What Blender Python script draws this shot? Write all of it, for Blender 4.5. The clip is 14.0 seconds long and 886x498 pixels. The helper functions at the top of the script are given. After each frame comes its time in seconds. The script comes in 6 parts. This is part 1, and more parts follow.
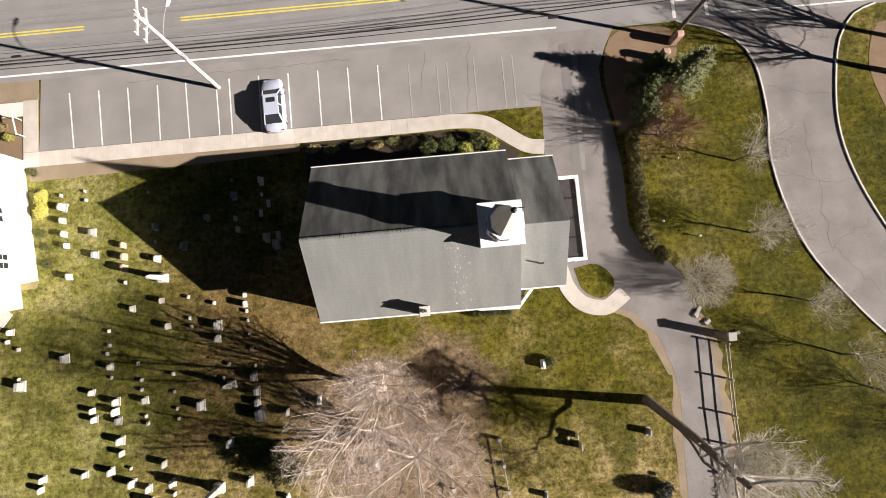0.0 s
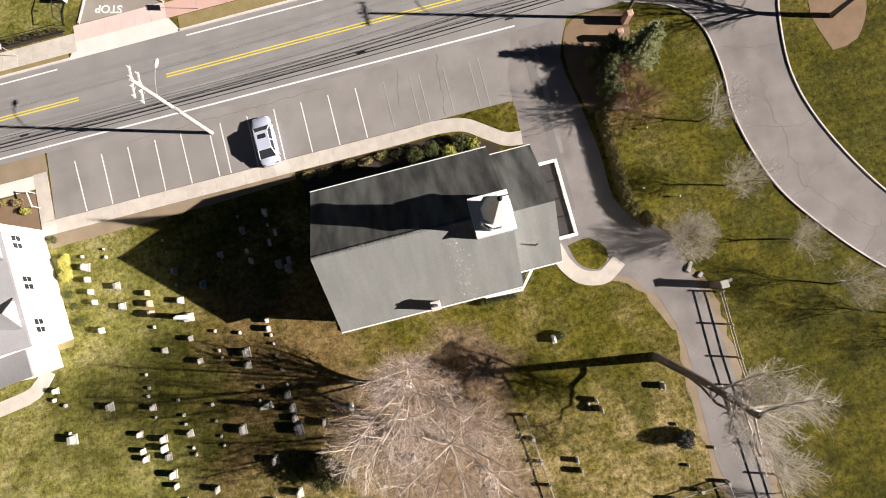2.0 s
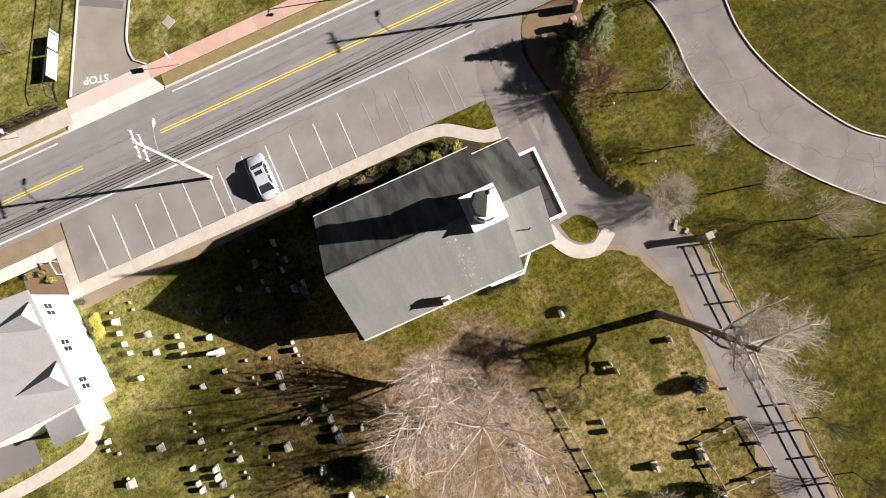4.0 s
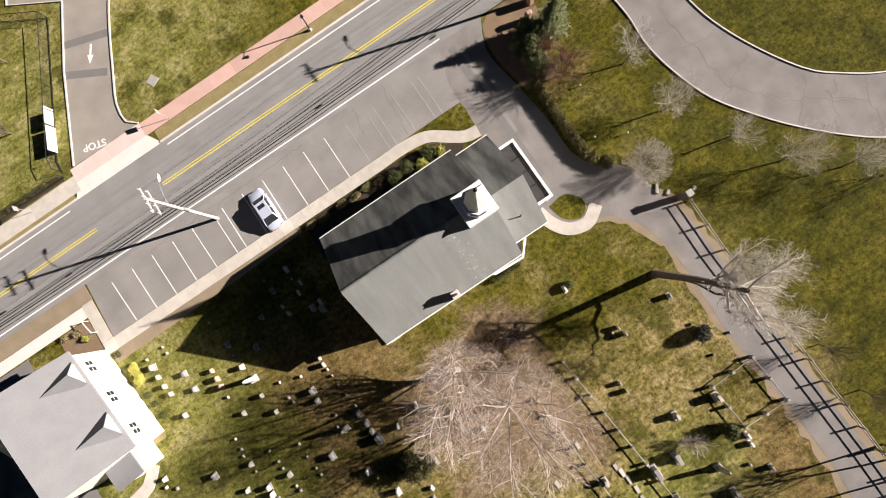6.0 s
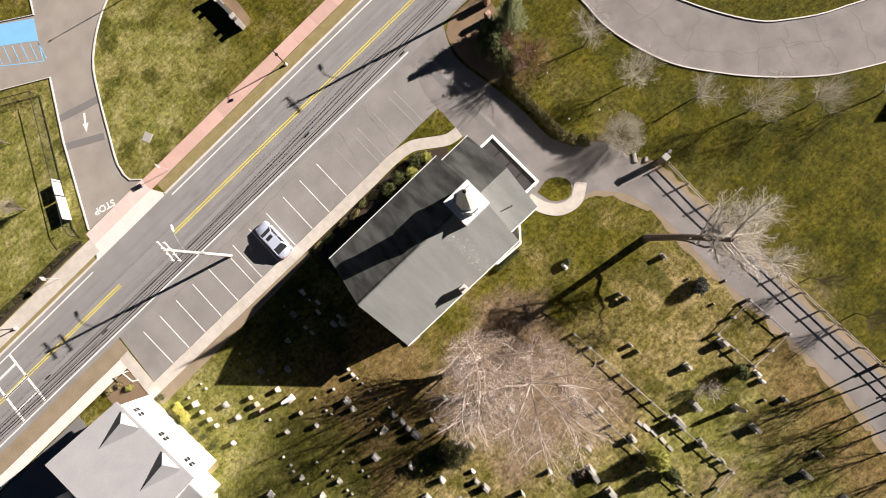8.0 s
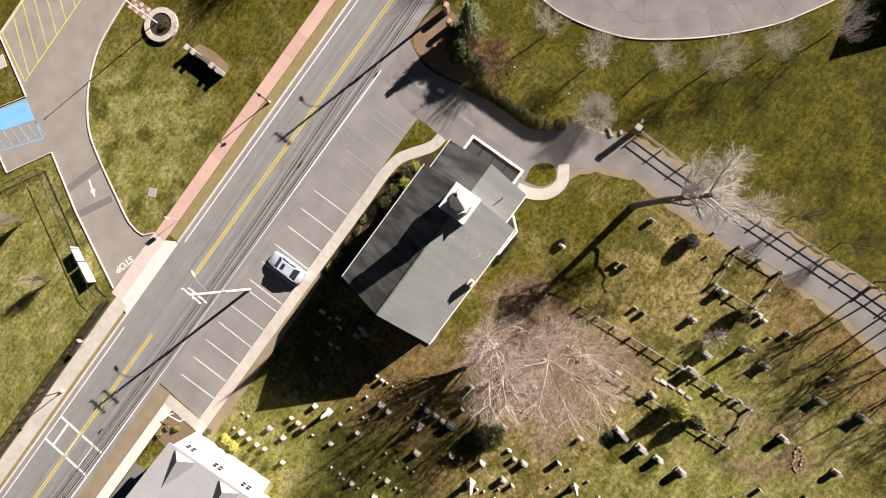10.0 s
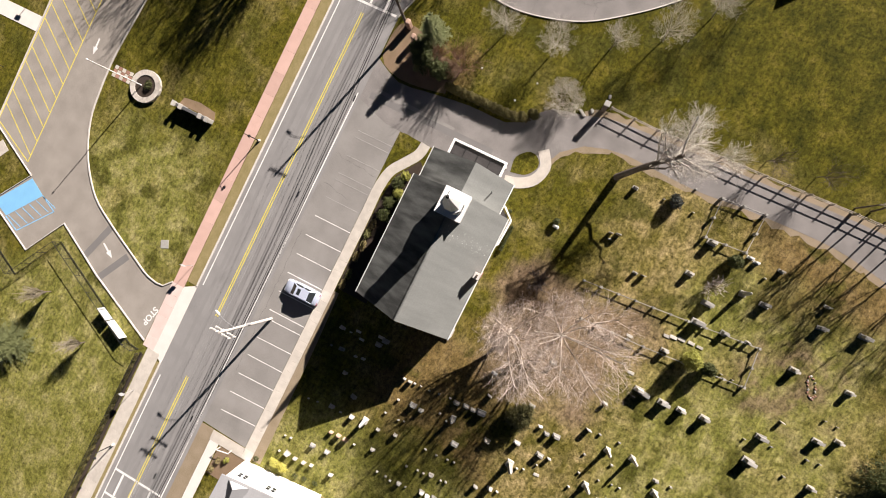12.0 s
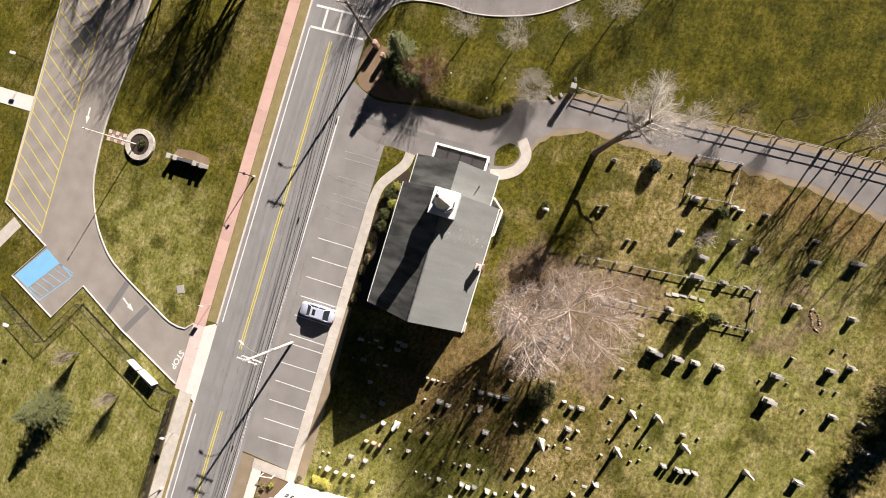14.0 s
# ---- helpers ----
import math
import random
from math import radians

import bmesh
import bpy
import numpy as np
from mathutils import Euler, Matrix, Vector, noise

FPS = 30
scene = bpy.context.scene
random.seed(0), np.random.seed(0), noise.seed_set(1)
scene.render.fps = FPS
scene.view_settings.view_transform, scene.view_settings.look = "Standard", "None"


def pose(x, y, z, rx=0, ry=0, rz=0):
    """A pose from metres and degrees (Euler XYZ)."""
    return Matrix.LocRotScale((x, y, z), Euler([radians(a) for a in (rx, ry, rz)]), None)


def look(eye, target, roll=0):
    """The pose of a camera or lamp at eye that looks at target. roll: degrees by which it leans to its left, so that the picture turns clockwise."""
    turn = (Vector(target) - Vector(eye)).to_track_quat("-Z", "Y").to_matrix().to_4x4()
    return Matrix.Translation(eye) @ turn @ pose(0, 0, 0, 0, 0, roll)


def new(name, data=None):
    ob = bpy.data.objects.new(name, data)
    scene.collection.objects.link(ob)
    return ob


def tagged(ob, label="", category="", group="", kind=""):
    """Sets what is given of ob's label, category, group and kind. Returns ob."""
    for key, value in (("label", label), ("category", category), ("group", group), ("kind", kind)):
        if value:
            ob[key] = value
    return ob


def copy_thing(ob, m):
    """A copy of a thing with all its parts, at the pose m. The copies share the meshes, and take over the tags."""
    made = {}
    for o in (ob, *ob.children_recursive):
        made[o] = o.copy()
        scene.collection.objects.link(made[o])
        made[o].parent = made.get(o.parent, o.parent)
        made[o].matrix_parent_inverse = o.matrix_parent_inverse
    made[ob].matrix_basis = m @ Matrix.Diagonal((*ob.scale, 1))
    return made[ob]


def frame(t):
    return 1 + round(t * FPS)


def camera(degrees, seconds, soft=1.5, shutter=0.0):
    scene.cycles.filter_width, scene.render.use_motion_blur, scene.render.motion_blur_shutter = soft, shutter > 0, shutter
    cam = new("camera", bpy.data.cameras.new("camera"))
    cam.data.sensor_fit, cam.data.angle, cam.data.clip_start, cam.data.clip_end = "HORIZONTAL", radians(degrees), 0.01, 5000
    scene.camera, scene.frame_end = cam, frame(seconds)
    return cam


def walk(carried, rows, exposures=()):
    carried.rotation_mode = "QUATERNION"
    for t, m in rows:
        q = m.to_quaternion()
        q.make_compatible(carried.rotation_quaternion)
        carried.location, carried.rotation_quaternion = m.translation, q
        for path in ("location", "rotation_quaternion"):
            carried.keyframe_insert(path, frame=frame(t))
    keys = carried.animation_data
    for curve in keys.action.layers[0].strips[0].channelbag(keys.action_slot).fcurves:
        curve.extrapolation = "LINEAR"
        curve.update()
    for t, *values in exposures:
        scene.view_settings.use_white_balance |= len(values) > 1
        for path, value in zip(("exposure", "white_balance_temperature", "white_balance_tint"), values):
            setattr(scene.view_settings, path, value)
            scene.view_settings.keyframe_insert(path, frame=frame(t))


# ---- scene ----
cam = camera(86.0, 14.0, soft=1.0)
# seconds, place in metres, tilt about the picture's x and y axes, turn about the vertical
ROWS = [
    (0.0, 5.141, -3.555, 40.473, 5.251, 1.006, -5.039),
    (0.5, 5.207, -3.799, 41.078, 5.386, 1.323, -7.301),
    (1.0, 5.222, -4.033, 41.706, 5.516, 1.609, -9.637),
    (1.5, 5.203, -4.254, 42.353, 5.629, 1.876, -12.028),
    (2.0, 5.163, -4.458, 43.012, 5.714, 2.134, -14.454),
    (2.5, 5.116, -4.645, 43.681, 5.762, 2.391, -16.901),
    (3.0, 5.071, -4.813, 44.356, 5.769, 2.653, -19.359),
    (3.5, 5.036, -4.960, 45.037, 5.730, 2.922, -21.818),
    (4.0, 5.016, -5.087, 45.721, 5.642, 3.201, -24.274),
    (4.5, 5.017, -5.195, 46.409, 5.506, 3.490, -26.723),
    (5.0, 5.041, -5.284, 47.100, 5.323, 3.788, -29.163),
    (5.5, 5.089, -5.356, 47.795, 5.096, 4.092, -31.593),
    (6.0, 5.160, -5.412, 48.495, 4.829, 4.400, -34.016),
    (6.5, 5.252, -5.456, 49.201, 4.526, 4.708, -36.434),
    (7.0, 5.363, -5.491, 49.913, 4.194, 5.012, -38.849),
    (7.5, 5.488, -5.519, 50.631, 3.840, 5.308, -41.264),
    (8.0, 5.623, -5.545, 51.357, 3.472, 5.593, -43.684),
    (8.5, 5.760, -5.574, 52.089, 3.098, 5.863, -46.111),
    (9.0, 5.893, -5.610, 52.828, 2.727, 6.115, -48.548),
    (9.5, 6.014, -5.658, 53.571, 2.368, 6.347, -50.997),
    (10.0, 6.116, -5.724, 54.316, 2.030, 6.560, -53.459),
    (10.5, 6.189, -5.814, 55.061, 1.723, 6.752, -55.933),
    (11.0, 6.224, -5.934, 55.800, 1.455, 6.928, -58.416),
    (11.5, 6.212, -6.091, 56.528, 1.234, 7.090, -60.903),
    (12.0, 6.144, -6.292, 57.239, 1.071, 7.246, -63.389),
    (12.5, 6.009, -6.544, 57.924, 0.972, 7.403, -65.863),
    (13.0, 5.799, -6.855, 58.573, 0.944, 7.573, -68.313),
    (13.5, 5.505, -7.232, 59.174, 0.993, 7.769, -70.722),
    (14.0, 5.116, -7.684, 59.714, 1.126, 8.010, -73.073),
]
walk(cam, [(t, pose(x, y, z, 0, 0, s) @ pose(0, 0, 0, a) @ pose(0, 0, 0, 0, b)) for t, x, y, z, a, b, s in ROWS],
     exposures=[(0.0, 1.30), (14.0, 1.31)])

# ---------------------------------------------------------------- light
SUN_EL, SUN_AZ = radians(24.0), math.atan2(-0.287, 0.958)
sun_dir = Vector((math.cos(SUN_EL) * math.cos(SUN_AZ), math.cos(SUN_EL) * math.sin(SUN_AZ), math.sin(SUN_EL)))
world = bpy.data.worlds.new("sky")
scene.world = world
world.use_nodes = True
wn = world.node_tree
sky = wn.nodes.new("ShaderNodeTexSky")
sky.sky_type, sky.sun_disc = "NISHITA", False
sky.sun_elevation, sky.sun_rotation = SUN_EL, math.pi / 2 - SUN_AZ
sky.ozone_density, sky.air_density, sky.dust_density = 9.0, 1.0, 0.1
wn.links.new(sky.outputs["Color"], wn.nodes["Background"].inputs["Color"])
wn.nodes["Background"].inputs["Strength"].default_value = 0.0048
sun = new("sun", bpy.data.lights.new("sun", "SUN"))
sun.data.energy, sun.data.angle, sun.data.color = 5.0, radians(0.5), (1.0, 0.905, 0.835)
sun.matrix_world = look((60, -30, 60), Vector((60, -30, 60)) - sun_dir)


# ---------------------------------------------------------------- materials
def mat(name, base, dark=None, rough=0.8, metal=0.0, scale=2.0, fine=40.0, bump=0.15, amount=0.6, vary=0.0, spec=0.3):
    """Two colours mixed by a coarse and a fine noise, fine relief, and a shift from piece to piece."""
    m = bpy.data.materials.new(name)
    m.use_nodes = True
    n, l = m.node_tree.nodes, m.node_tree.links
    b = n["Principled BSDF"]
    b.inputs["Roughness"].default_value, b.inputs["Metallic"].default_value = rough, metal
    b.inputs["Specular IOR Level"].default_value = spec
    geo = n.new("ShaderNodeNewGeometry")
    big, small = n.new("ShaderNodeTexNoise"), n.new("ShaderNodeTexNoise")
    big.inputs["Scale"].default_value, small.inputs["Scale"].default_value = scale, fine
    big.inputs["Detail"].default_value, small.inputs["Detail"].default_value = 6, 3
    for q in (big, small):
        l.new(geo.outputs["Position"], q.inputs["Vector"])
    add = n.new("ShaderNodeMath")
    add.operation = "ADD"
    l.new(big.outputs["Fac"], add.inputs[0])
    l.new(small.outputs["Fac"], add.inputs[1])
    rng = n.new("ShaderNodeMapRange")
    rng.inputs["From Min"].default_value, rng.inputs["From Max"].default_value = 0.75, 1.3
    rng.inputs["To Max"].default_value = amount
    l.new(add.outputs[0], rng.inputs["Value"])
    mix = n.new("ShaderNodeMix")
    mix.data_type = "RGBA"
    dark = dark or tuple(c * 0.6 for c in base)
    mix.inputs["A"].default_value, mix.inputs["B"].default_value = (*base, 1), (*dark, 1)
    l.new(rng.outputs[0], mix.inputs["Factor"])
    out = mix.outputs["Result"]
    if vary:
        info, hsv = n.new("ShaderNodeObjectInfo"), n.new("ShaderNodeHueSaturation")
        vr = n.new("ShaderNodeMapRange")
        vr.inputs["To Min"].default_value, vr.inputs["To Max"].default_value = 1 - vary, 1 + vary
        l.new(info.outputs["Random"], vr.inputs["Value"])
        l.new(vr.outputs[0], hsv.inputs["Value"])
        l.new(out, hsv.inputs["Color"])
        out = hsv.outputs["Color"]
    l.new(out, b.inputs["Base Color"])
    if bump:
        bp = n.new("ShaderNodeBump")
        bp.inputs["Strength"].default_value, bp.inputs["Distance"].default_value = bump, 0.02
        l.new(small.outputs["Fac"], bp.inputs["Height"])
        l.new(bp.outputs[0], b.inputs["Normal"])
    return m


def grass_material():
    """Spring turf: green, olive and straw patches at three sizes; worn and tan among the graves."""
    m = bpy.data.materials.new("turf")
    m.use_nodes = True
    n, l = m.node_tree.nodes, m.node_tree.links
    b = n["Principled BSDF"]
    b.inputs["Roughness"].default_value, b.inputs["Specular IOR Level"].default_value = 0.95, 0.1
    geo = n.new("ShaderNodeNewGeometry")

    def noise_at(scale, detail=6, rough=0.6, stretch=None):
        q = n.new("ShaderNodeTexNoise")
        q.inputs["Scale"].default_value, q.inputs["Detail"].default_value, q.inputs["Roughness"].default_value = scale, detail, rough
        if stretch:
            mp = n.new("ShaderNodeMapping")
            mp.inputs["Scale"].default_value, mp.inputs["Rotation"].default_value = stretch, (0, 0, radians(12))
            l.new(geo.outputs["Position"], mp.inputs["Vector"])
            l.new(mp.outputs[0], q.inputs["Vector"])
        else:
            l.new(geo.outputs["Position"], q.inputs["Vector"])
        return q.outputs["Fac"]

    def ramp(value, stops):
        r = n.new("ShaderNodeValToRGB")
        e = r.color_ramp.elements
        while len(e) < len(stops):
            e.new(0.5)
        for k, (at, c) in enumerate(stops):
            e[k].position, e[k].color = at, (*c, 1)
        l.new(value, r.inputs["Fac"])
        return r.outputs["Color"]

    def mixed(f, x, y):
        q = n.new("ShaderNodeMix")
        q.data_type = "RGBA"
        l.new(f, q.inputs["Factor"])
        l.new(x, q.inputs["A"])
        l.new(y, q.inputs["B"])
        return q.outputs["Result"]

    def math_node(op, x, y=None, value=0.0, clamp=False):
        q = n.new("ShaderNodeMath")
        q.operation, q.use_clamp = op, clamp
        l.new(x, q.inputs[0])
        if y is not None:
            l.new(y, q.inputs[1])
        else:
            q.inputs[1].default_value = value
        return q.outputs[0]

    def mask(x0, x1, y0, y1, soft):
        """1 inside a stretch of the plan, fading over soft metres, with a ragged edge."""
        sep = n.new("ShaderNodeSeparateXYZ")
        wob = n.new("ShaderNodeTexNoise")
        wob.inputs["Scale"].default_value, wob.inputs["Detail"].default_value = 0.15, 5
        l.new(geo.outputs["Position"], wob.inputs["Vector"])
        va = n.new("ShaderNodeVectorMath")
        va.operation = "MULTIPLY_ADD"
        va.inputs[1].default_value, va.inputs[2].default_value = (14, 14, 0), (-7, -7, 0)
        l.new(wob.outputs["Color"], va.inputs[0])
        vb = n.new("ShaderNodeVectorMath")
        l.new(va.outputs[0], vb.inputs[0])
        l.new(geo.outputs["Position"], vb.inputs[1])
        l.new(vb.outputs[0], sep.inputs[0])
        out = None
        for axis, lo, hi in (("X", x0, x1), ("Y", y0, y1)):
            for edge, sign in ((lo, 1), (hi, -1)):
                q = n.new("ShaderNodeMapRange")
                q.inputs["From Min"].default_value, q.inputs["From Max"].default_value = edge - sign * soft, edge + sign * soft
                l.new(sep.outputs[axis], q.inputs["Value"])
                out = q.outputs[0] if out is None else math_node("MULTIPLY", out, q.outputs[0])
        return out

    green = ramp(noise_at(0.42, 10, 0.74), [(0.32, (0.034, 0.034, 0.004)), (0.44, (0.068, 0.064, 0.007)), (0.56, (0.114, 0.100, 0.013)), (0.70, (0.205, 0.160, 0.046))])
    tan = ramp(noise_at(0.50, 10, 0.74), [(0.32, (0.086, 0.078, 0.016)), (0.43, (0.168, 0.138, 0.042)), (0.55, (0.265, 0.208, 0.090)), (0.70, (0.37, 0.28, 0.155))])
    lush = ramp(noise_at(0.40, 10, 0.74), [(0.32, (0.080, 0.084, 0.014)), (0.48, (0.182, 0.176, 0.044)), (0.68, (0.34, 0.30, 0.135))])
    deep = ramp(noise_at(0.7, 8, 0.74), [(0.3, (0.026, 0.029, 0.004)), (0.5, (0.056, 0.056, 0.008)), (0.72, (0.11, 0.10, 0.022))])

    def blotch(scale, lo, hi, top):
        q = n.new("ShaderNodeMapRange")
        q.inputs["From Min"].default_value, q.inputs["From Max"].default_value, q.inputs["To Max"].default_value = lo, hi, top
        l.new(noise_at(scale, 7, 0.62), q.inputs["Value"])
        return q.outputs[0]

    brown = ramp(noise_at(0.45, 10, 0.72), [(0.30, (0.075, 0.055, 0.016)), (0.5, (0.155, 0.108, 0.040)), (0.72, (0.25, 0.18, 0.085))])
    c = mixed(math_node("MULTIPLY", mask(-60, 27, -120, -16, 3), blotch(0.16, 0.38, 0.54, 0.95)), green, tan)
    c = mixed(mask(-19, -4, -16, 1, 2.5), c, brown)
    c = mixed(mask(-62, -21, -40, 12, 3), c, lush)
    c = mixed(mask(11, 25, -60, -30, 3), c, brown)
    c = mixed(mask(-16, 16, -50, -27, 3), c, lush)
    c = mixed(mask(-40, 1, 31, 50, 4), c, lush)
    c = mixed(blotch(0.13, 0.50, 0.62, 0.42), c, tan)
    c = mixed(blotch(0.21, 0.53, 0.61, 0.8), c, deep)
    c = mixed(math_node("MULTIPLY", mask(-64, -25, -34, -9, 2.5), None, 0.75), c, lush)
    c = mixed(math_node("MULTIPLY", mask(-90, -24, 30, 62, 2.0), None, 0.8), c, lush)
    c = mixed(math_node("MULTIPLY", mask(-32, -21, 0, 11, 1.5), None, 0.6), c, lush)
    olive = ramp(noise_at(0.36, 10, 0.70), [(0.32, (0.028, 0.029, 0.003)), (0.45, (0.056, 0.053, 0.005)), (0.57, (0.088, 0.078, 0.008)), (0.72, (0.155, 0.124, 0.026))])
    c = mixed(mask(29, 160, -120, 14, 2.5), c, olive)
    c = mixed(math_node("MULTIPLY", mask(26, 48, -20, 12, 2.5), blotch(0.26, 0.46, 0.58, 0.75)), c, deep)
    # Deep green turf, with part of a tree's cast shadow painted into it.
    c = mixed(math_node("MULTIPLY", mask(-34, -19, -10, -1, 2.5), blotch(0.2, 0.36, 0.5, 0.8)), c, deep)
    c = mixed(math_node("MULTIPLY", mask(22, 27.5, 6, 13, 1.0), blotch(0.5, 0.42, 0.55, 0.9)), c, brown)
    bed = ramp(noise_at(0.9, 8, 0.74), [(0.3, (0.105, 0.075, 0.040)), (0.5, (0.20, 0.145, 0.088)), (0.75, (0.31, 0.222, 0.15))])
    c = mixed(mask(-7, 7.5, -23.5, -7.5, 1.5), c, bed)
    soil = math_node("MULTIPLY", mask(3, 13, -47, -35, 2), blotch(0.3, 0.44, 0.58, 0.75))
    c = mixed(soil, c, bed)
    blades = noise_at(2.0, 9, 0.88)
    tuft = n.new("ShaderNodeMapRange")
    tuft.inputs["From Min"].default_value, tuft.inputs["From Max"].default_value = 0.32, 0.70
    tuft.inputs["To Min"].default_value, tuft.inputs["To Max"].default_value = -0.1, 2.15
    l.new(blades, tuft.inputs["Value"])
    streak = n.new("ShaderNodeMapRange")
    streak.inputs["From Min"].default_value, streak.inputs["From Max"].default_value = 0.3, 0.7
    streak.inputs["To Min"].default_value, streak.inputs["To Max"].default_value = 0.8, 1.2
    l.new(noise_at(1.0, 4, 0.6, (0.35, 2.2, 1)), streak.inputs["Value"])
    both = math_node("MULTIPLY", tuft.outputs[0], streak.outputs[0])
    sc = n.new("ShaderNodeVectorMath")
    sc.operation = "SCALE"
    l.new(c, sc.inputs[0])
    l.new(both, sc.inputs["Scale"])
    l.new(sc.outputs[0], b.inputs["Base Color"])
    bp = n.new("ShaderNodeBump")
    bp.inputs["Strength"].default_value, bp.inputs["Distance"].default_value = 0.5, 0.08
    l.new(blades, bp.inputs["Height"])
    l.new(bp.outputs[0], b.inputs["Normal"])
    return m


TURF = grass_material()
ROAD = mat("road_asphalt", (0.288, 0.278, 0.274), (0.215, 0.207, 0.204), 0.9, scale=0.35, fine=25, amount=1.0, bump=0.2)
LOT = mat("lot_asphalt", (0.300, 0.284, 0.270), (0.205, 0.193, 0.183), 0.9, scale=0.3, fine=18, amount=1.0, bump=0.2)
DRIVE = mat("drive_asphalt", (0.268, 0.248, 0.238), (0.160, 0.148, 0.142), 0.92, scale=0.4, fine=12, amount=1.0, bump=0.25)
WARM_DRIVE = mat("warm_asphalt", (0.345, 0.312, 0.278), (0.245, 0.22, 0.195), 0.92, scale=0.4, fine=12, amount=1.0, bump=0.25)
PATCH = mat("asphalt_patch", (0.20, 0.19, 0.185), (0.15, 0.142, 0.14), 0.9, scale=0.6, fine=22)
CRACK = mat("crack_sealer", (0.11, 0.105, 0.10), (0.08, 0.075, 0.075), 0.7, scale=3)
CONCRETE = mat("concrete", (0.60, 0.55, 0.49), (0.42, 0.38, 0.335), 0.9, scale=1.1, fine=14, vary=0.07, amount=0.8)
PALE = mat("pale_concrete", (0.75, 0.70, 0.66), (0.62, 0.56, 0.52), 0.9, scale=0.8, fine=20)
KERB = mat("kerb_stone", (0.66, 0.62, 0.58), (0.40, 0.37, 0.34), 0.9, scale=1.2, fine=15, vary=0.08)
PALE_PAVER = mat("faded_pink_paving", (0.72, 0.57, 0.53), (0.58, 0.43, 0.39), 0.9, scale=0.8, fine=18, vary=0.06)
PAVER = mat("pink_paving", (0.60, 0.40, 0.345), (0.46, 0.30, 0.255), 0.9, scale=0.8, fine=18, vary=0.06)
WHITE_LINE = mat("white_road_paint", (0.82, 0.80, 0.78), (0.50, 0.48, 0.46), 0.7, scale=1.6, fine=9, amount=0.5)
WORN_LINE = mat("worn_white_paint", (0.42, 0.40, 0.38), (0.24, 0.23, 0.22), 0.8, scale=1.5, fine=10, amount=0.9)
YELLOW_LINE = mat("yellow_road_paint", (0.76, 0.64, 0.10), (0.54, 0.45, 0.09), 0.7, scale=1.5, fine=14)
BLUE_PAINT = mat("blue_paint", (0.22, 0.50, 0.80), (0.18, 0.40, 0.62), 0.7, scale=0.8, fine=12)
MUD = mat("bare_earth", (0.25, 0.175, 0.115), (0.13, 0.09, 0.05), 1.0, scale=0.7, fine=12, bump=0.5)
MULCH = mat("dark_mulch", (0.055, 0.04, 0.03), (0.03, 0.022, 0.018), 1.0, scale=2, fine=15, bump=0.6)
LITTER = mat("leaf_litter", (0.31, 0.245, 0.175), (0.17, 0.135, 0.075), 1.0, scale=0.6, fine=9, bump=0.6)


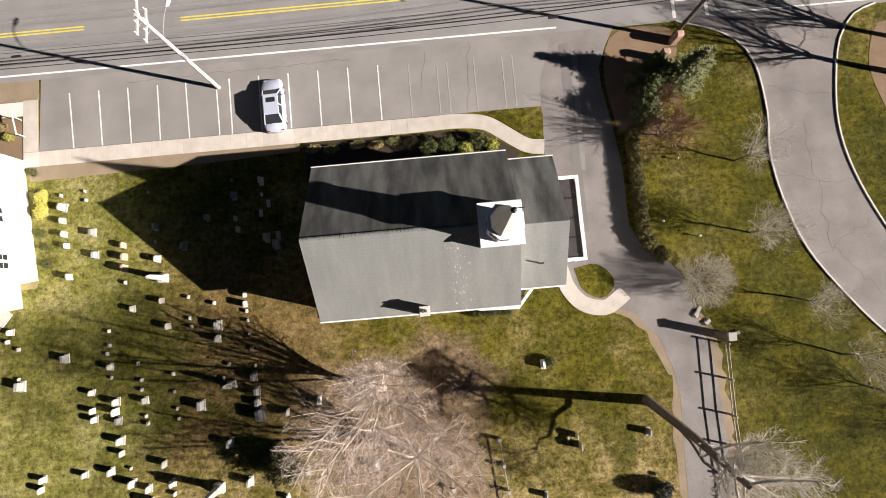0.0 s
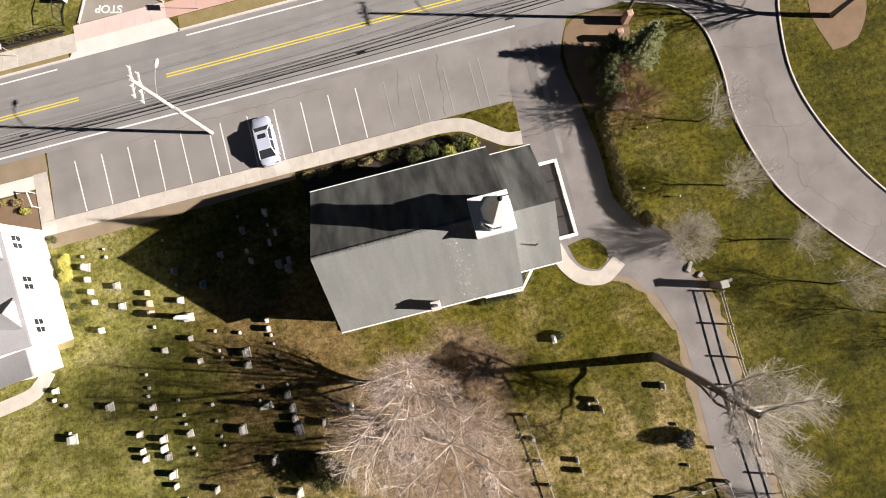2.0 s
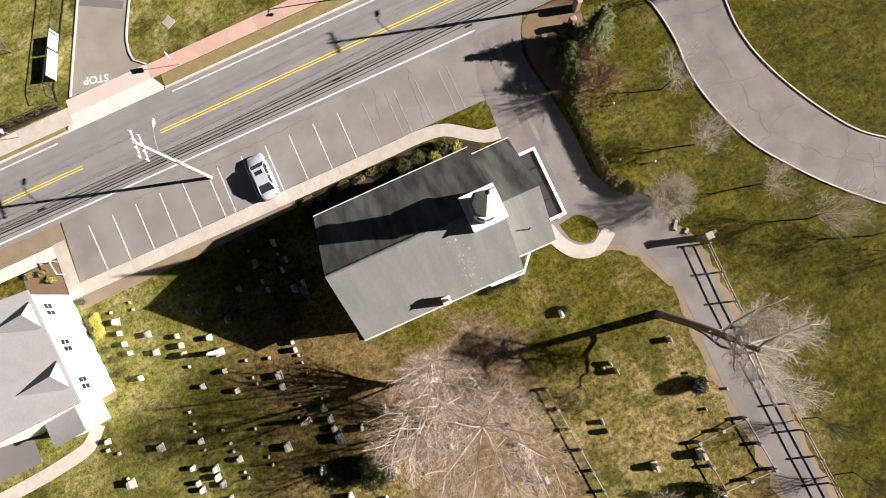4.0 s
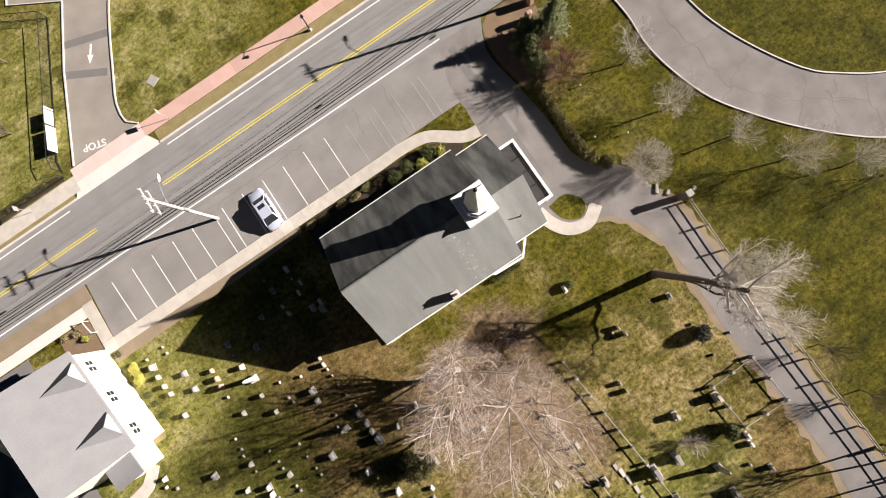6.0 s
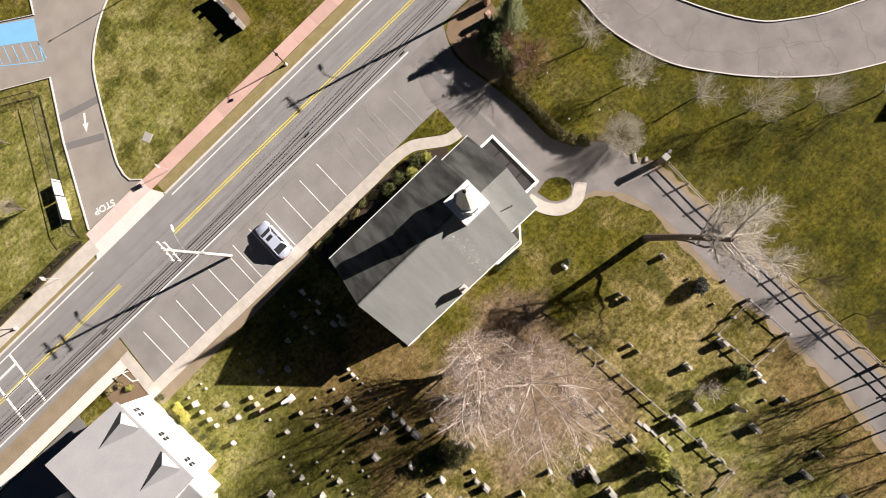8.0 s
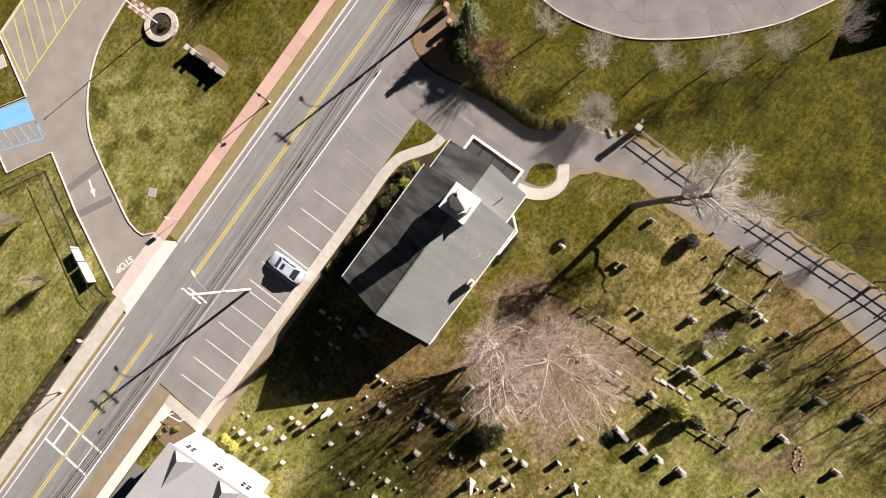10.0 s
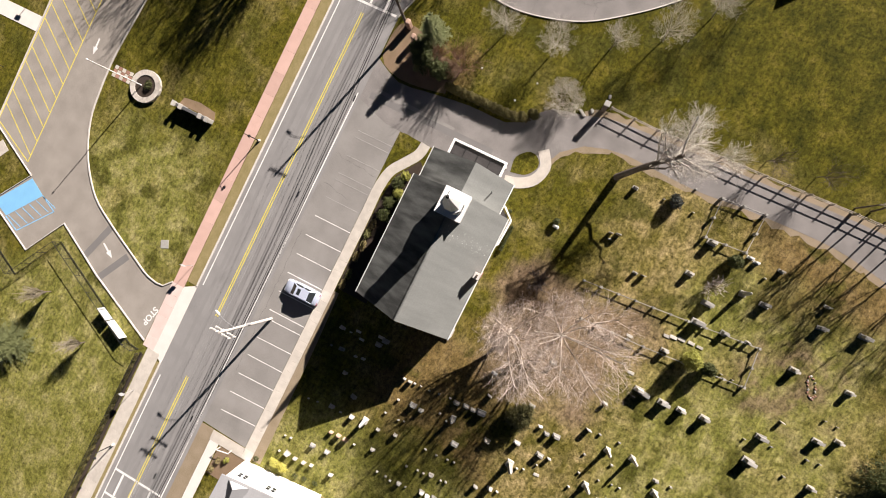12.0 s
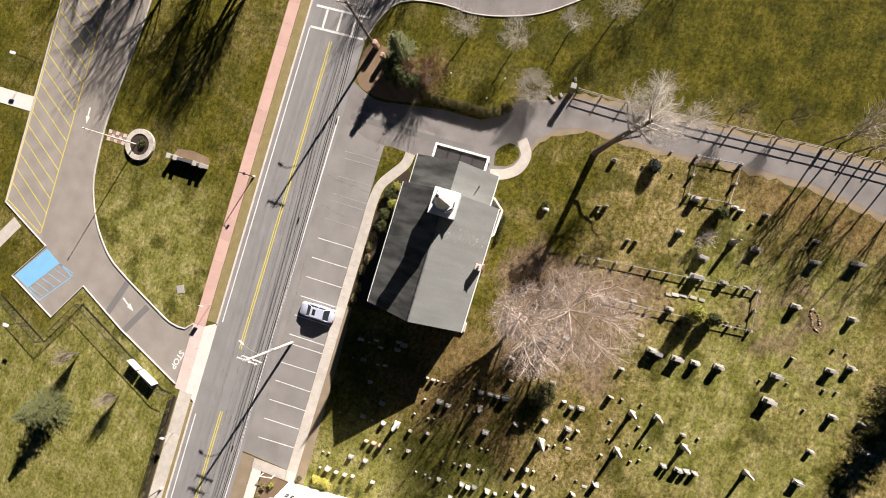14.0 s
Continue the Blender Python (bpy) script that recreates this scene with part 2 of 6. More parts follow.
def roof_material():
    """Grey shingles in courses, with dark streaks running down the slope and pale droppings in one stretch."""
    m = mat("asphalt_shingle", (0.212, 0.218, 0.208), (0.168, 0.172, 0.165), 0.95, scale=0.35, fine=12, bump=0.15)
    n, l = m.node_tree.nodes, m.node_tree.links
    b = n["Principled BSDF"]
    src = b.inputs["Base Color"].links[0].from_socket
    geo = n.new("ShaderNodeNewGeometry")

    def stretched(scale, detail, lo, hi, to_lo, to_hi):
        mp, q, r = n.new("ShaderNodeMapping"), n.new("ShaderNodeTexNoise"), n.new("ShaderNodeMapRange")
        mp.inputs["Scale"].default_value = scale
        q.inputs["Scale"].default_value, q.inputs["Detail"].default_value = 1, detail
        r.inputs["From Min"].default_value, r.inputs["From Max"].default_value = lo, hi
        r.inputs["To Min"].default_value, r.inputs["To Max"].default_value = to_lo, to_hi
        l.new(geo.outputs["Position"], mp.inputs["Vector"])
        l.new(mp.outputs[0], q.inputs["Vector"])
        l.new(q.outputs["Fac"], r.inputs["Value"])
        return r.outputs[0]

    def times(x, y):
        q = n.new("ShaderNodeMath")
        q.operation = "MULTIPLY"
        l.new(x, q.inputs[0])
        l.new(y, q.inputs[1])
        return q.outputs[0]

    wave = n.new("ShaderNodeTexWave")
    wave.bands_direction, wave.wave_profile = "Z", "SAW"
    wave.inputs["Scale"].default_value, wave.inputs["Distortion"].default_value = 1.9, 0.15
    l.new(geo.outputs["Position"], wave.inputs["Vector"])
    wr = n.new("ShaderNodeMapRange")
    wr.inputs["To Min"].default_value, wr.inputs["To Max"].default_value = 0.97, 1.02
    l.new(wave.outputs["Fac"], wr.inputs["Value"])
    f = times(times(stretched((1.1, 0.22, 0.1), 8, 0.36, 0.66, 0.90, 1.06), stretched((14, 3, 3), 3, 0.3, 0.7, 0.94, 1.06)), wr.outputs[0])
    # North of the ridge: streaky stains, and the slope's shade darkened into the colour too.
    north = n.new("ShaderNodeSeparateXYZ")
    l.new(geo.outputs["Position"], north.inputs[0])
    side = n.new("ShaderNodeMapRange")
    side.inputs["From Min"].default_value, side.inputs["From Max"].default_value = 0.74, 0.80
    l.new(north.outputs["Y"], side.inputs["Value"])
    stain_and_shade = n.new("ShaderNodeMix")
    stain_and_shade.inputs["A"].default_value = 1.0
    l.new(side.outputs[0], stain_and_shade.inputs["Factor"])
    l.new(stretched((1.0, 0.26, 0.2), 9, 0.36, 0.64, 0.30, 0.80), stain_and_shade.inputs["B"])
    f = times(f, stain_and_shade.outputs["Result"])
    sc = n.new("ShaderNodeVectorMath")
    sc.operation = "SCALE"
    l.new(src, sc.inputs[0])
    l.new(f, sc.inputs["Scale"])
    # pale droppings
    sep = n.new("ShaderNodeSeparateXYZ")
    l.new(geo.outputs["Position"], sep.inputs[0])
    spot = stretched((9, 4, 4), 5, 0.60, 0.68, 0, 0.75)
    for axis, lo, hi in (("X", 4.9, 5.7), ("X", 6.9, 6.1), ("Y", 1.0, 0.2)):
        q = n.new("ShaderNodeMapRange")
        q.inputs["From Min"].default_value, q.inputs["From Max"].default_value = lo, hi
        l.new(sep.outputs[axis], q.inputs["Value"])
        spot = times(spot, q.outputs[0])
    mx = n.new("ShaderNodeMix")
    mx.data_type = "RGBA"
    mx.inputs["B"].default_value = (0.55, 0.55, 0.52, 1)
    l.new(spot, mx.inputs["Factor"])
    l.new(sc.outputs[0], mx.inputs["A"])
    l.new(mx.outputs["Result"], b.inputs["Base Color"])
    return m


SHINGLE = roof_material()
SHINGLE_PALE = mat("pale_shingle", (0.225, 0.225, 0.232), (0.165, 0.165, 0.172), 0.95, scale=0.6, fine=9, bump=0.4, vary=0.06)
WHITE = mat("white_paint", (0.80, 0.80, 0.79), (0.68, 0.67, 0.65), 0.55, scale=0.8, fine=8, amount=0.4, bump=0.05)
CLAP = mat("white_clapboard", (0.80, 0.79, 0.76), (0.70, 0.68, 0.65), 0.6, scale=0.8, fine=8, amount=0.4, bump=0.05)
GLASS = mat("window_glass", (0.03, 0.035, 0.04), (0.02, 0.02, 0.02), 0.08, scale=1, fine=4, bump=0, spec=0.6)
MEMBRANE = mat("roof_membrane", (0.062, 0.058, 0.058), (0.036, 0.034, 0.034), 0.95, scale=1.5, fine=12, spec=0.1)
BRICK = mat("brick", (0.36, 0.20, 0.15), (0.24, 0.13, 0.10), 0.9, scale=2, fine=14, vary=0.12)
GRANITE = mat("grey_granite", (0.37, 0.355, 0.33), (0.22, 0.21, 0.20), 0.8, scale=2.5, fine=25, vary=0.3)
MARBLE = mat("white_marble", (0.50, 0.475, 0.435), (0.29, 0.275, 0.25), 0.75, scale=2, fine=20, vary=0.25)
SANDSTONE = mat("red_sandstone", (0.50, 0.34, 0.26), (0.34, 0.22, 0.17), 0.9, scale=2, fine=20, vary=0.12)
DARKSTONE = mat("dark_granite", (0.12, 0.12, 0.125), (0.07, 0.07, 0.07), 0.5, scale=2.5, fine=25)
METAL = mat("galvanised_metal", (0.62, 0.62, 0.63), (0.45, 0.45, 0.46), 0.45, 0.6, scale=3, fine=20)
IRON = mat("black_iron", (0.025, 0.025, 0.025), (0.015, 0.015, 0.015), 0.5, 0.3, scale=3)
POLEWOOD = mat("weathered_pole", (0.60, 0.55, 0.50), (0.42, 0.38, 0.34), 0.9, scale=2, fine=18)
BLACKWIRE = mat("cable_sheath", (0.02, 0.02, 0.022), (0.012, 0.012, 0.012), 0.6, scale=3)
PALEBARK = mat("pale_bark", (0.56, 0.49, 0.43), (0.38, 0.32, 0.27), 0.95, scale=2, fine=14, bump=0.5)
BARK = mat("grey_bark", (0.17, 0.14, 0.115), (0.09, 0.07, 0.06), 0.95, scale=3, fine=20, bump=0.6)
TWIG = mat("pale_twigs", (0.56, 0.50, 0.45), (0.38, 0.33, 0.29), 0.9, scale=0.8, fine=5)
LIGHTTWIG = mat("light_twigs", (0.64, 0.595, 0.54), (0.46, 0.42, 0.375), 0.9, scale=0.8, fine=5)
PINKTWIG = mat("pinkish_twigs", (0.54, 0.455, 0.40), (0.34, 0.275, 0.235), 0.9, scale=0.5, fine=4)
DULLTWIG = mat("dull_twigs", (0.27, 0.23, 0.17), (0.17, 0.145, 0.10), 0.9, scale=0.8, fine=5)
DARKTWIG = mat("dark_twigs", (0.13, 0.10, 0.09), (0.07, 0.055, 0.05), 0.9, scale=0.8, fine=5)
REDTWIG = mat("russet_twigs", (0.26, 0.15, 0.10), (0.16, 0.09, 0.06), 0.9, scale=0.8, fine=5)
LEAF = mat("evergreen_leaf", (0.075, 0.085, 0.024), (0.038, 0.045, 0.013), 0.7, scale=1.2, fine=9)
LEAF_PALE = mat("pale_green_leaf", (0.235, 0.225, 0.085), (0.11, 0.11, 0.035), 0.75, scale=1.2, fine=9)
LEAF_GOLD = mat("golden_leaf", (0.34, 0.33, 0.07), (0.20, 0.22, 0.05), 0.7, scale=1.2, fine=9)
BLOSSOM = mat("yellow_blossom", (0.58, 0.54, 0.13), (0.34, 0.32, 0.07), 0.7, scale=1.2, fine=9)
CAR_PAINT = mat("silver_blue_paint", (0.62, 0.67, 0.82), (0.57, 0.62, 0.77), 0.3, 0.25, scale=1, fine=6, bump=0, spec=0.5)
RUBBER = mat("tyre_rubber", (0.02, 0.02, 0.02), (0.012, 0.012, 0.012), 0.8, scale=4)
WOOD = mat("weathered_wood", (0.42, 0.37, 0.32), (0.27, 0.23, 0.20), 0.9, scale=2, fine=18, vary=0.1)
LAMP_GLASS = mat("lamp_glass", (0.8, 0.8, 0.78), (0.7, 0.7, 0.68), 0.3, scale=4, bump=0)


# ---------------------------------------------------------------- helpers of the scene
def thing(name, place, label, category, group="", turn=0.0, kind=""):
    ob = new(name)
    ob.matrix_basis = pose(*place, 0, 0, turn)
    return tagged(ob, label, category, group, kind)


def link(name, bm, material, parent=None, label="", smooth=False):
    me = bpy.data.meshes.new(name)
    bm.to_mesh(me)
    bm.free()
    me.materials.append(material)
    if smooth:
        for f in me.polygons:
            f.use_smooth = True
    ob = new(name, me)
    ob.parent = parent
    if label:
        ob["label"] = label
    return ob


part = link


def raw(name, verts, faces, material, parent=None, label=""):
    me = bpy.data.meshes.new(name)
    me.from_pydata(verts, [], faces)
    me.materials.append(material)
    ob = new(name, me)
    ob.parent = parent
    if label:
        ob["label"] = label
    return ob


def box(bm, x0, x1, y0, y1, z0, z1, bevel=0.0, m=None):
    r = bmesh.ops.create_cube(bm, size=1)
    v = r["verts"]
    bmesh.ops.scale(bm, vec=(x1 - x0, y1 - y0, z1 - z0), verts=v)
    bmesh.ops.translate(bm, vec=((x0 + x1) / 2, (y0 + y1) / 2, (z0 + z1) / 2), verts=v)
    if bevel:
        e = list({e for q in v for e in q.link_edges})
        v = bmesh.ops.bevel(bm, geom=e, offset=bevel, segments=1, affect="EDGES")["verts"] or v
        v = list({q for f in bm.faces for q in f.verts} & set(v)) if m else v
    if m is not None:
        bmesh.ops.transform(bm, matrix=m, verts=v)
    return v


def boxed(x0, x1, y0, y1, z0, z1, bevel=0.0):
    bm = bmesh.new()
    box(bm, x0, x1, y0, y1, z0, z1, bevel)
    return bm


def tube(bm, a, b, r0, r1=None, n=8, caps=True):
    a, b = Vector(a), Vector(b)
    r1 = r0 if r1 is None else r1
    m = Matrix.Translation((a + b) / 2) @ (b - a).to_track_quat("Z", "Y").to_matrix().to_4x4()
    return bmesh.ops.create_cone(bm, cap_ends=caps, segments=n, radius1=r0, radius2=r1, depth=(b - a).length, matrix=m)["verts"]


def slab(bm, outline, z0, z1):
    """A flat piece with the outline's shape (counter-clockwise), from z0 to z1."""
    lo = [bm.verts.new((x, y, z0)) for x, y in outline]
    hi = [bm.verts.new((x, y, z1)) for x, y in outline]
    bm.faces.new(hi)
    for k in range(len(outline)):
        j = (k + 1) % len(outline)
        bm.faces.new((lo[k], lo[j], hi[j], hi[k]))
    bm.normal_update()
    bmesh.ops.triangulate(bm, faces=[f for f in bm.faces if len(f.verts) > 4])


def smooth_line(points, step=1.0):
    """A Catmull-Rom line through points, sampled about every step metres."""
    p = [Vector(q).to_3d() for q in points]
    p = [2 * p[0] - p[1], *p, 2 * p[-1] - p[-2]]
    out = []
    for k in range(1, len(p) - 2):
        n = max(1, int((p[k + 1] - p[k]).length / step))
        for j in range(n):
            t = j / n
            out.append(0.5 * (2 * p[k] + (p[k + 1] - p[k - 1]) * t + (2 * p[k - 1] - 5 * p[k] + 4 * p[k + 1] - p[k + 2]) * t * t
                              + (3 * p[k] - p[k - 1] - 3 * p[k + 1] + p[k + 2]) * t ** 3))
    out.append(p[-2])
    return out


def ribbon(bm, line, width, z0, z1, side=0.0):
    """A strip of that width along a line; side shifts it to the line's left."""
    pairs = []
    for k, q in enumerate(line):
        d = (line[min(k + 1, len(line) - 1)] - line[max(k - 1, 0)]).normalized()
        nrm = Vector((-d.y, d.x, 0))
        pairs.append((q + nrm * (side + width / 2), q + nrm * (side - width / 2)))
    rows = [[bm.verts.new((v.x, v.y, z)) for v in pr for z in (z0, z1)] for pr in pairs]
    for a, b in zip(rows, rows[1:]):
        bm.faces.new((a[1], a[3], b[3], b[1]))
        bm.faces.new((a[0], a[1], b[1], b[0]))
        bm.faces.new((a[3], a[2], b[2], b[3]))
    for r in (rows[0], rows[-1]):
        bm.faces.new((r[0], r[2], r[3], r[1]))


def strip(name, x0, y0, x1, y1, width, material, parent=None, z=0.03, z0=0.0):
    bm = bmesh.new()
    ribbon(bm, [Vector((x0, y0, 0)), Vector((x1, y1, 0))], width, z0, z)
    return link(name, bm, material, parent)


# ---------------------------------------------------------------- ground, road, lot, drives
bm = bmesh.new()
bmesh.ops.create_grid(bm, x_segments=40, y_segments=40, size=1500)
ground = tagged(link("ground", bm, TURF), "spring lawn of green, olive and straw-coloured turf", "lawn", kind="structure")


def setting(name, bm, material, label, category):
    return tagged(link(name, bm, material), label, category, kind="structure")


def flat(name, outline, material, label, category, z=0.012):
    bm = bmesh.new()
    slab(bm, outline, -0.05, z)
    return setting(name, bm, material, label, category)


road = flat("road", [(-700, 18.6), (700, 18.6), (700, 27.2), (-700, 27.2)], ROAD, "grey asphalt two-lane road with a double yellow line", "road", 0.010)
lot = flat("parking_lot", [(-30.1, 12.0), (16.4, 12.0), (16.4, 18.6), (-29.9, 18.6)], LOT, "worn grey asphalt parking strip beside the road", "parking lot", 0.014)
DRIVE_W = [(16.0, 18.6), (14.5, 14), (14.4, 11.5), (14.3, 8), (14.0, 4), (14.2, 0), (14.8, -3.5), (15.6, -5), (18, -5.6), (20.3, -6.6), (22.1, -8.8), (22.9, -11.3), (23.2, -13.6), (22.8, -22), (23.2, -28), (23.3, -38), (22.0, -46), (21, -60), (20, -120)]
DRIVE_E = [(24, -120), (25.5, -60), (26.7, -45), (26.9, -38), (26.6, -27), (26.5, -15), (26.2, -10), (25.4, -7.3), (24.6, -3.6), (23.2, -2.0), (21.7, -1.1), (20.8, 0.8), (20.8, 5.7), (20.2, 11), (19.8, 15), (21.5, 18.6)]
drive = flat("driveway", [tuple(v.xy) for v in smooth_line(DRIVE_W, 1.5)] + [tuple(v.xy) for v in smooth_line(DRIVE_E, 1.5)], DRIVE, "pale worn asphalt driveway running past the church into the cemetery", "driveway", 0.016)
for line, side in ((DRIVE_W[8:], 0), (DRIVE_E[:8], 0)):
    bm = bmesh.new()
    edge = smooth_line(line, 0.9)
    wob = random.Random(len(line))
    ribbon(bm, [v + Vector((wob.uniform(-0.28, 0.28), wob.uniform(-0.25, 0.25), 0)) for v in edge], 1.25, -0.05, 0.009)
    setting("drive_verge", bm, LITTER, "strip of brown leaf litter along the edge of the drive", "verge")
EAST_IN = [(27.0, 18.6), (29.7, 17.7), (32.0, 16.4), (33.4, 14.0), (33.8, 9.6), (33.5, 6.1), (34.0, 2.1), (35.4, -2.4), (38.0, -6.5), (40.7, -9.9), (44.2, -13.4), (47.2, -15.6), (53, -18.6), (62, -21), (90, -26)]
EAST_OUT = [(44.6, 18.6), (42.6, 17.8), (41.0, 15.6), (40.1, 12.0), (39.7, 8.0), (40.3, 4.0), (42.0, -0.6), (44.4, -5.0), (46.7, -7.3), (51.2, -10.2), (60, -13.2), (90, -18)]
e_in, e_out = smooth_line(EAST_IN), smooth_line(EAST_OUT)
flat("east_road", [tuple(v.xy) for v in e_in] + [tuple(v.xy) for v in reversed(e_out)], DRIVE, "pale cracked asphalt park road curving between lawns", "road", 0.013)
for name, line in (("kerb", e_in), ("kerb", e_out)):
    bm = bmesh.new()
    ribbon(bm, line, 0.13, -0.05, 0.12)
    setting(name, bm, KERB, "pale concrete kerb along the curving road", "kerb")
# north side of the road: verge, walks, drive and lot
flat("north_apron", [(-26.2, 27.2), (-14.8, 27.2), (-15.8, 28.9), (-25.2, 28.9)], PALE, "pale concrete apron where the drive meets the road", "apron", 0.03)
n_east = smooth_line([(-15.9, 30.6), (-17.0, 31.6), (-16.9, 34.0), (-15.4, 37.4), (-12.9, 42.6), (-10.8, 46.0), (-6.9, 49.2), (-2.4, 51.2), (1.5, 51.8), (7.1, 52.0), (14, 51.4), (24, 50.6), (45, 50)])
north_outline = [tuple(v.xy) for v in n_east] + [(45, 64.6), (22, 64.6), (-8.4, 64.4), (-12.6, 56.0), (-18.3, 60.0), (-22.0, 52.0), (-16.2, 48.4), (-20.1, 41.0), (-24.6, 30.7)]
north_drive = flat("north_drive", north_outline, WARM_DRIVE, "pale asphalt drive and parking area beside the lawn", "driveway", 0.015)
bm = bmesh.new()
ribbon(bm, n_east, 0.15, -0.05, 0.13)
setting("kerb", bm, KERB, "pale concrete kerb round the lawn", "kerb")
bm = bmesh.new()
ribbon(bm, [Vector((*q, 0)) for q in ((-24.6, 30.7), (-20.1, 41.0), (-16.2, 48.4), (-22.0, 52.0), (-18.3, 60.0), (-12.6, 56.0), (-8.4, 64.4), (22, 64.6), (45, 64.6))], 0.15, -0.05, 0.13)
setting("kerb", bm, KERB, "pale concrete kerb along the drive and its bays", "kerb")
bm = bmesh.new()
ribbon(bm, [Vector((-700, 27.3, 0)), Vector((-26.0, 27.3, 0))], 0.2, -0.05, 0.12)
ribbon(bm, [Vector((-14.9, 27.3, 0)), Vector((700, 27.3, 0))], 0.2, -0.05, 0.12)
setting("kerb", bm, KERB, "pale concrete kerb of the main road", "kerb")


def slabs(name, x0, x1, y0, y1, step, material, label, category, z=0.05):
    """A walk of slabs laid along x, with joints between them."""
    base = setting(name, boxed(x0, x1, y0, y1, -0.05, z - 0.012), MUD, label, category)
    n = max(1, round((x1 - x0) / step))
    w = (x1 - x0) / n
    me = bpy.data.meshes.new("paving_slab")
    b = boxed(-w / 2 + 0.006, w / 2 - 0.006, y0, y1, 0, z, 0.006)
    b.to_mesh(me)
    b.free()
    me.materials.append(material)
    for k in range(n):
        ob = new("paving_slab", me)
        ob.parent = base
        ob.location.x = x0 + (k + 0.5) * w
    return base


slabs("pavement_pink", -15.9, 60.0, 28.85, 30.5, 3.0, PAVER, "pinkish concrete pavement along the far side of the road", "pavement")
slabs("pavement_crossing", -25.2, -15.9, 28.9, 30.6, 1.6, PALE_PAVER, "pinkish pavement crossing the end of the drive", "pavement", 0.045)
slabs("pavement_pale", -70, -25.2, 27.9, 29.8, 1.5, CONCRETE, "pale pinkish-grey concrete pavement beside the road", "pavement")
flat("verge_earth", [(-70, 30.0), (-26.3, 30.0), (-26.3, 30.5), (-70, 30.5)], MULCH, "dark strip of bare earth under the wire fence", "earth strip", 0.02)
flat("verge", [(-14.9, 27.4), (60, 27.4), (60, 28.8), (-14.9, 28.8)], mat("straw_turf", (0.30, 0.24, 0.12), (0.15, 0.13, 0.04), 1.0, scale=1.0, fine=6, bump=0.5), "dry straw-coloured grass verge", "verge", 0.03)
flat("verge", [(-70, 27.4), (-26.2, 27.4), (-26.2, 27.9), (-70, 27.9)], bpy.data.materials["straw_turf"], "dry straw-coloured grass verge", "verge", 0.03)

# walk between the lot and the churchyard
slabs("church_walk", -31.5, 4.0, 10.6, 11.95, 1.4, CONCRETE, "pale concrete walk along the parking strip", "walk", 0.07)
bm = bmesh.new()
ribbon(bm, smooth_line([(4.0, 11.28), (7.0, 11.3), (9.4, 10.9), (11.2, 9.7), (12.8, 8.6), (14.3, 8.35)], 0.5), 1.3, -0.05, 0.065)
setting("church_walk_bend", bm, CONCRETE, "pale concrete walk curving to the church corner", "walk")
slabs("west_walk", -31.5, -30.15, 11.97, 16.75, 1.35, CONCRETE, "short pale concrete walk at the end of the lot", "walk", 0.07)
bm = bmesh.new()
ribbon(bm, [Vector((-31.5, 16.0, 0)), Vector((-60, 16.0, 0))], 1.3, -0.05, 0.06)
setting("house_walk", bm, PALE, "pale concrete walk beside the white house", "walk")
flat("bare_strip", [(-70, 16.7), (-30.1, 16.7), (-30.1, 18.6), (-70, 18.6)], LITTER, "strip of bare earth and dry thin grass beside the road", "earth strip", 0.018)
flat("bare_strip", [(-31.0, 9.3), (-14.0, 9.6), (-7.0, 9.9), (-7.0, 10.6), (-31.0, 10.6)], LITTER, "strip of thin dry grass and earth beside the walk", "earth strip", 0.014)
bm = bmesh.new()
slab(bm, [tuple(v.xy) for v in smooth_line([(14.3, 9.2), (14.35, 11.7), (12.5, 11.95), (10.2, 11.9), (9.6, 11.6), (11.3, 10.6), (13.0, 9.2), (14.3, 9.2)], 0.5)][:-1], -0.02, 0.06)
setting("grass_island", bm, TURF, "small grass island at the bend of the walk", "lawn")
bm = bmesh.new()
ribbon(bm, smooth_line([(14.5, -2.2), (15.0, -4.0), (16.1, -5.4), (17.8, -5.9), (18.9, -5.4), (19.7, -4.8)], 0.4), 1.3, -0.05, 0.06)
setting("side_walk", bm, CONCRETE, "pale concrete walk curving from the porch to the drive", "walk")
bm = bmesh.new()
slab(bm, [tuple(v.xy) for v in smooth_line([(15.7, -2.4), (16.2, -4.2), (17.6, -5.1), (18.6, -4.6), (18.9, -3.5), (17.6, -2.2), (15.7, -2.4)], 0.4)][:-1], -0.02, 0.04)
setting("grass_island", bm, TURF, "small grass island beside the curving walk", "lawn")
flat("planting_bed", [(-6.5, 6.2), (10.5, 6.2), (12.2, 8.0), (9.4, 10.0), (6.0, 10.5), (-6.5, 10.5)], MULCH, "dark mulched bed along the church wall", "planting bed", 0.02)


# ---------------------------------------------------------------- road paint
def paint(parent, material, *lines, z=0.024):
    """Strokes x0, y0, x1, y1, width, each a painted piece of its own."""
    for x0, y0, x1, y1, w in lines:
        strip("painted_line", x0, y0, x1, y1, w, material, parent, z, z - 0.012)


paint(road, WHITE_LINE, (-60, 19.25, -42, 19.2, 0.16), (-42, 19.2, 16.5, 19.05, 0.16), (-14.4, 26.62, 27, 26.55, 0.14), (-60, 26.55, -27.5, 26.6, 0.14), (31, 26.5, 60, 26.5, 0.14), (31, 19, 60, 19, 0.14))
for dy in (-0.14, 0.14):
    paint(road, YELLOW_LINE, (-60, 23.1 + dy, -25.9, 23.1 + dy, 0.12), (-17.1, 23.1 + dy, 25.7, 23.1 + dy, 0.12), (31.5, 23.1 + dy, 60, 23.1 + dy, 0.12))
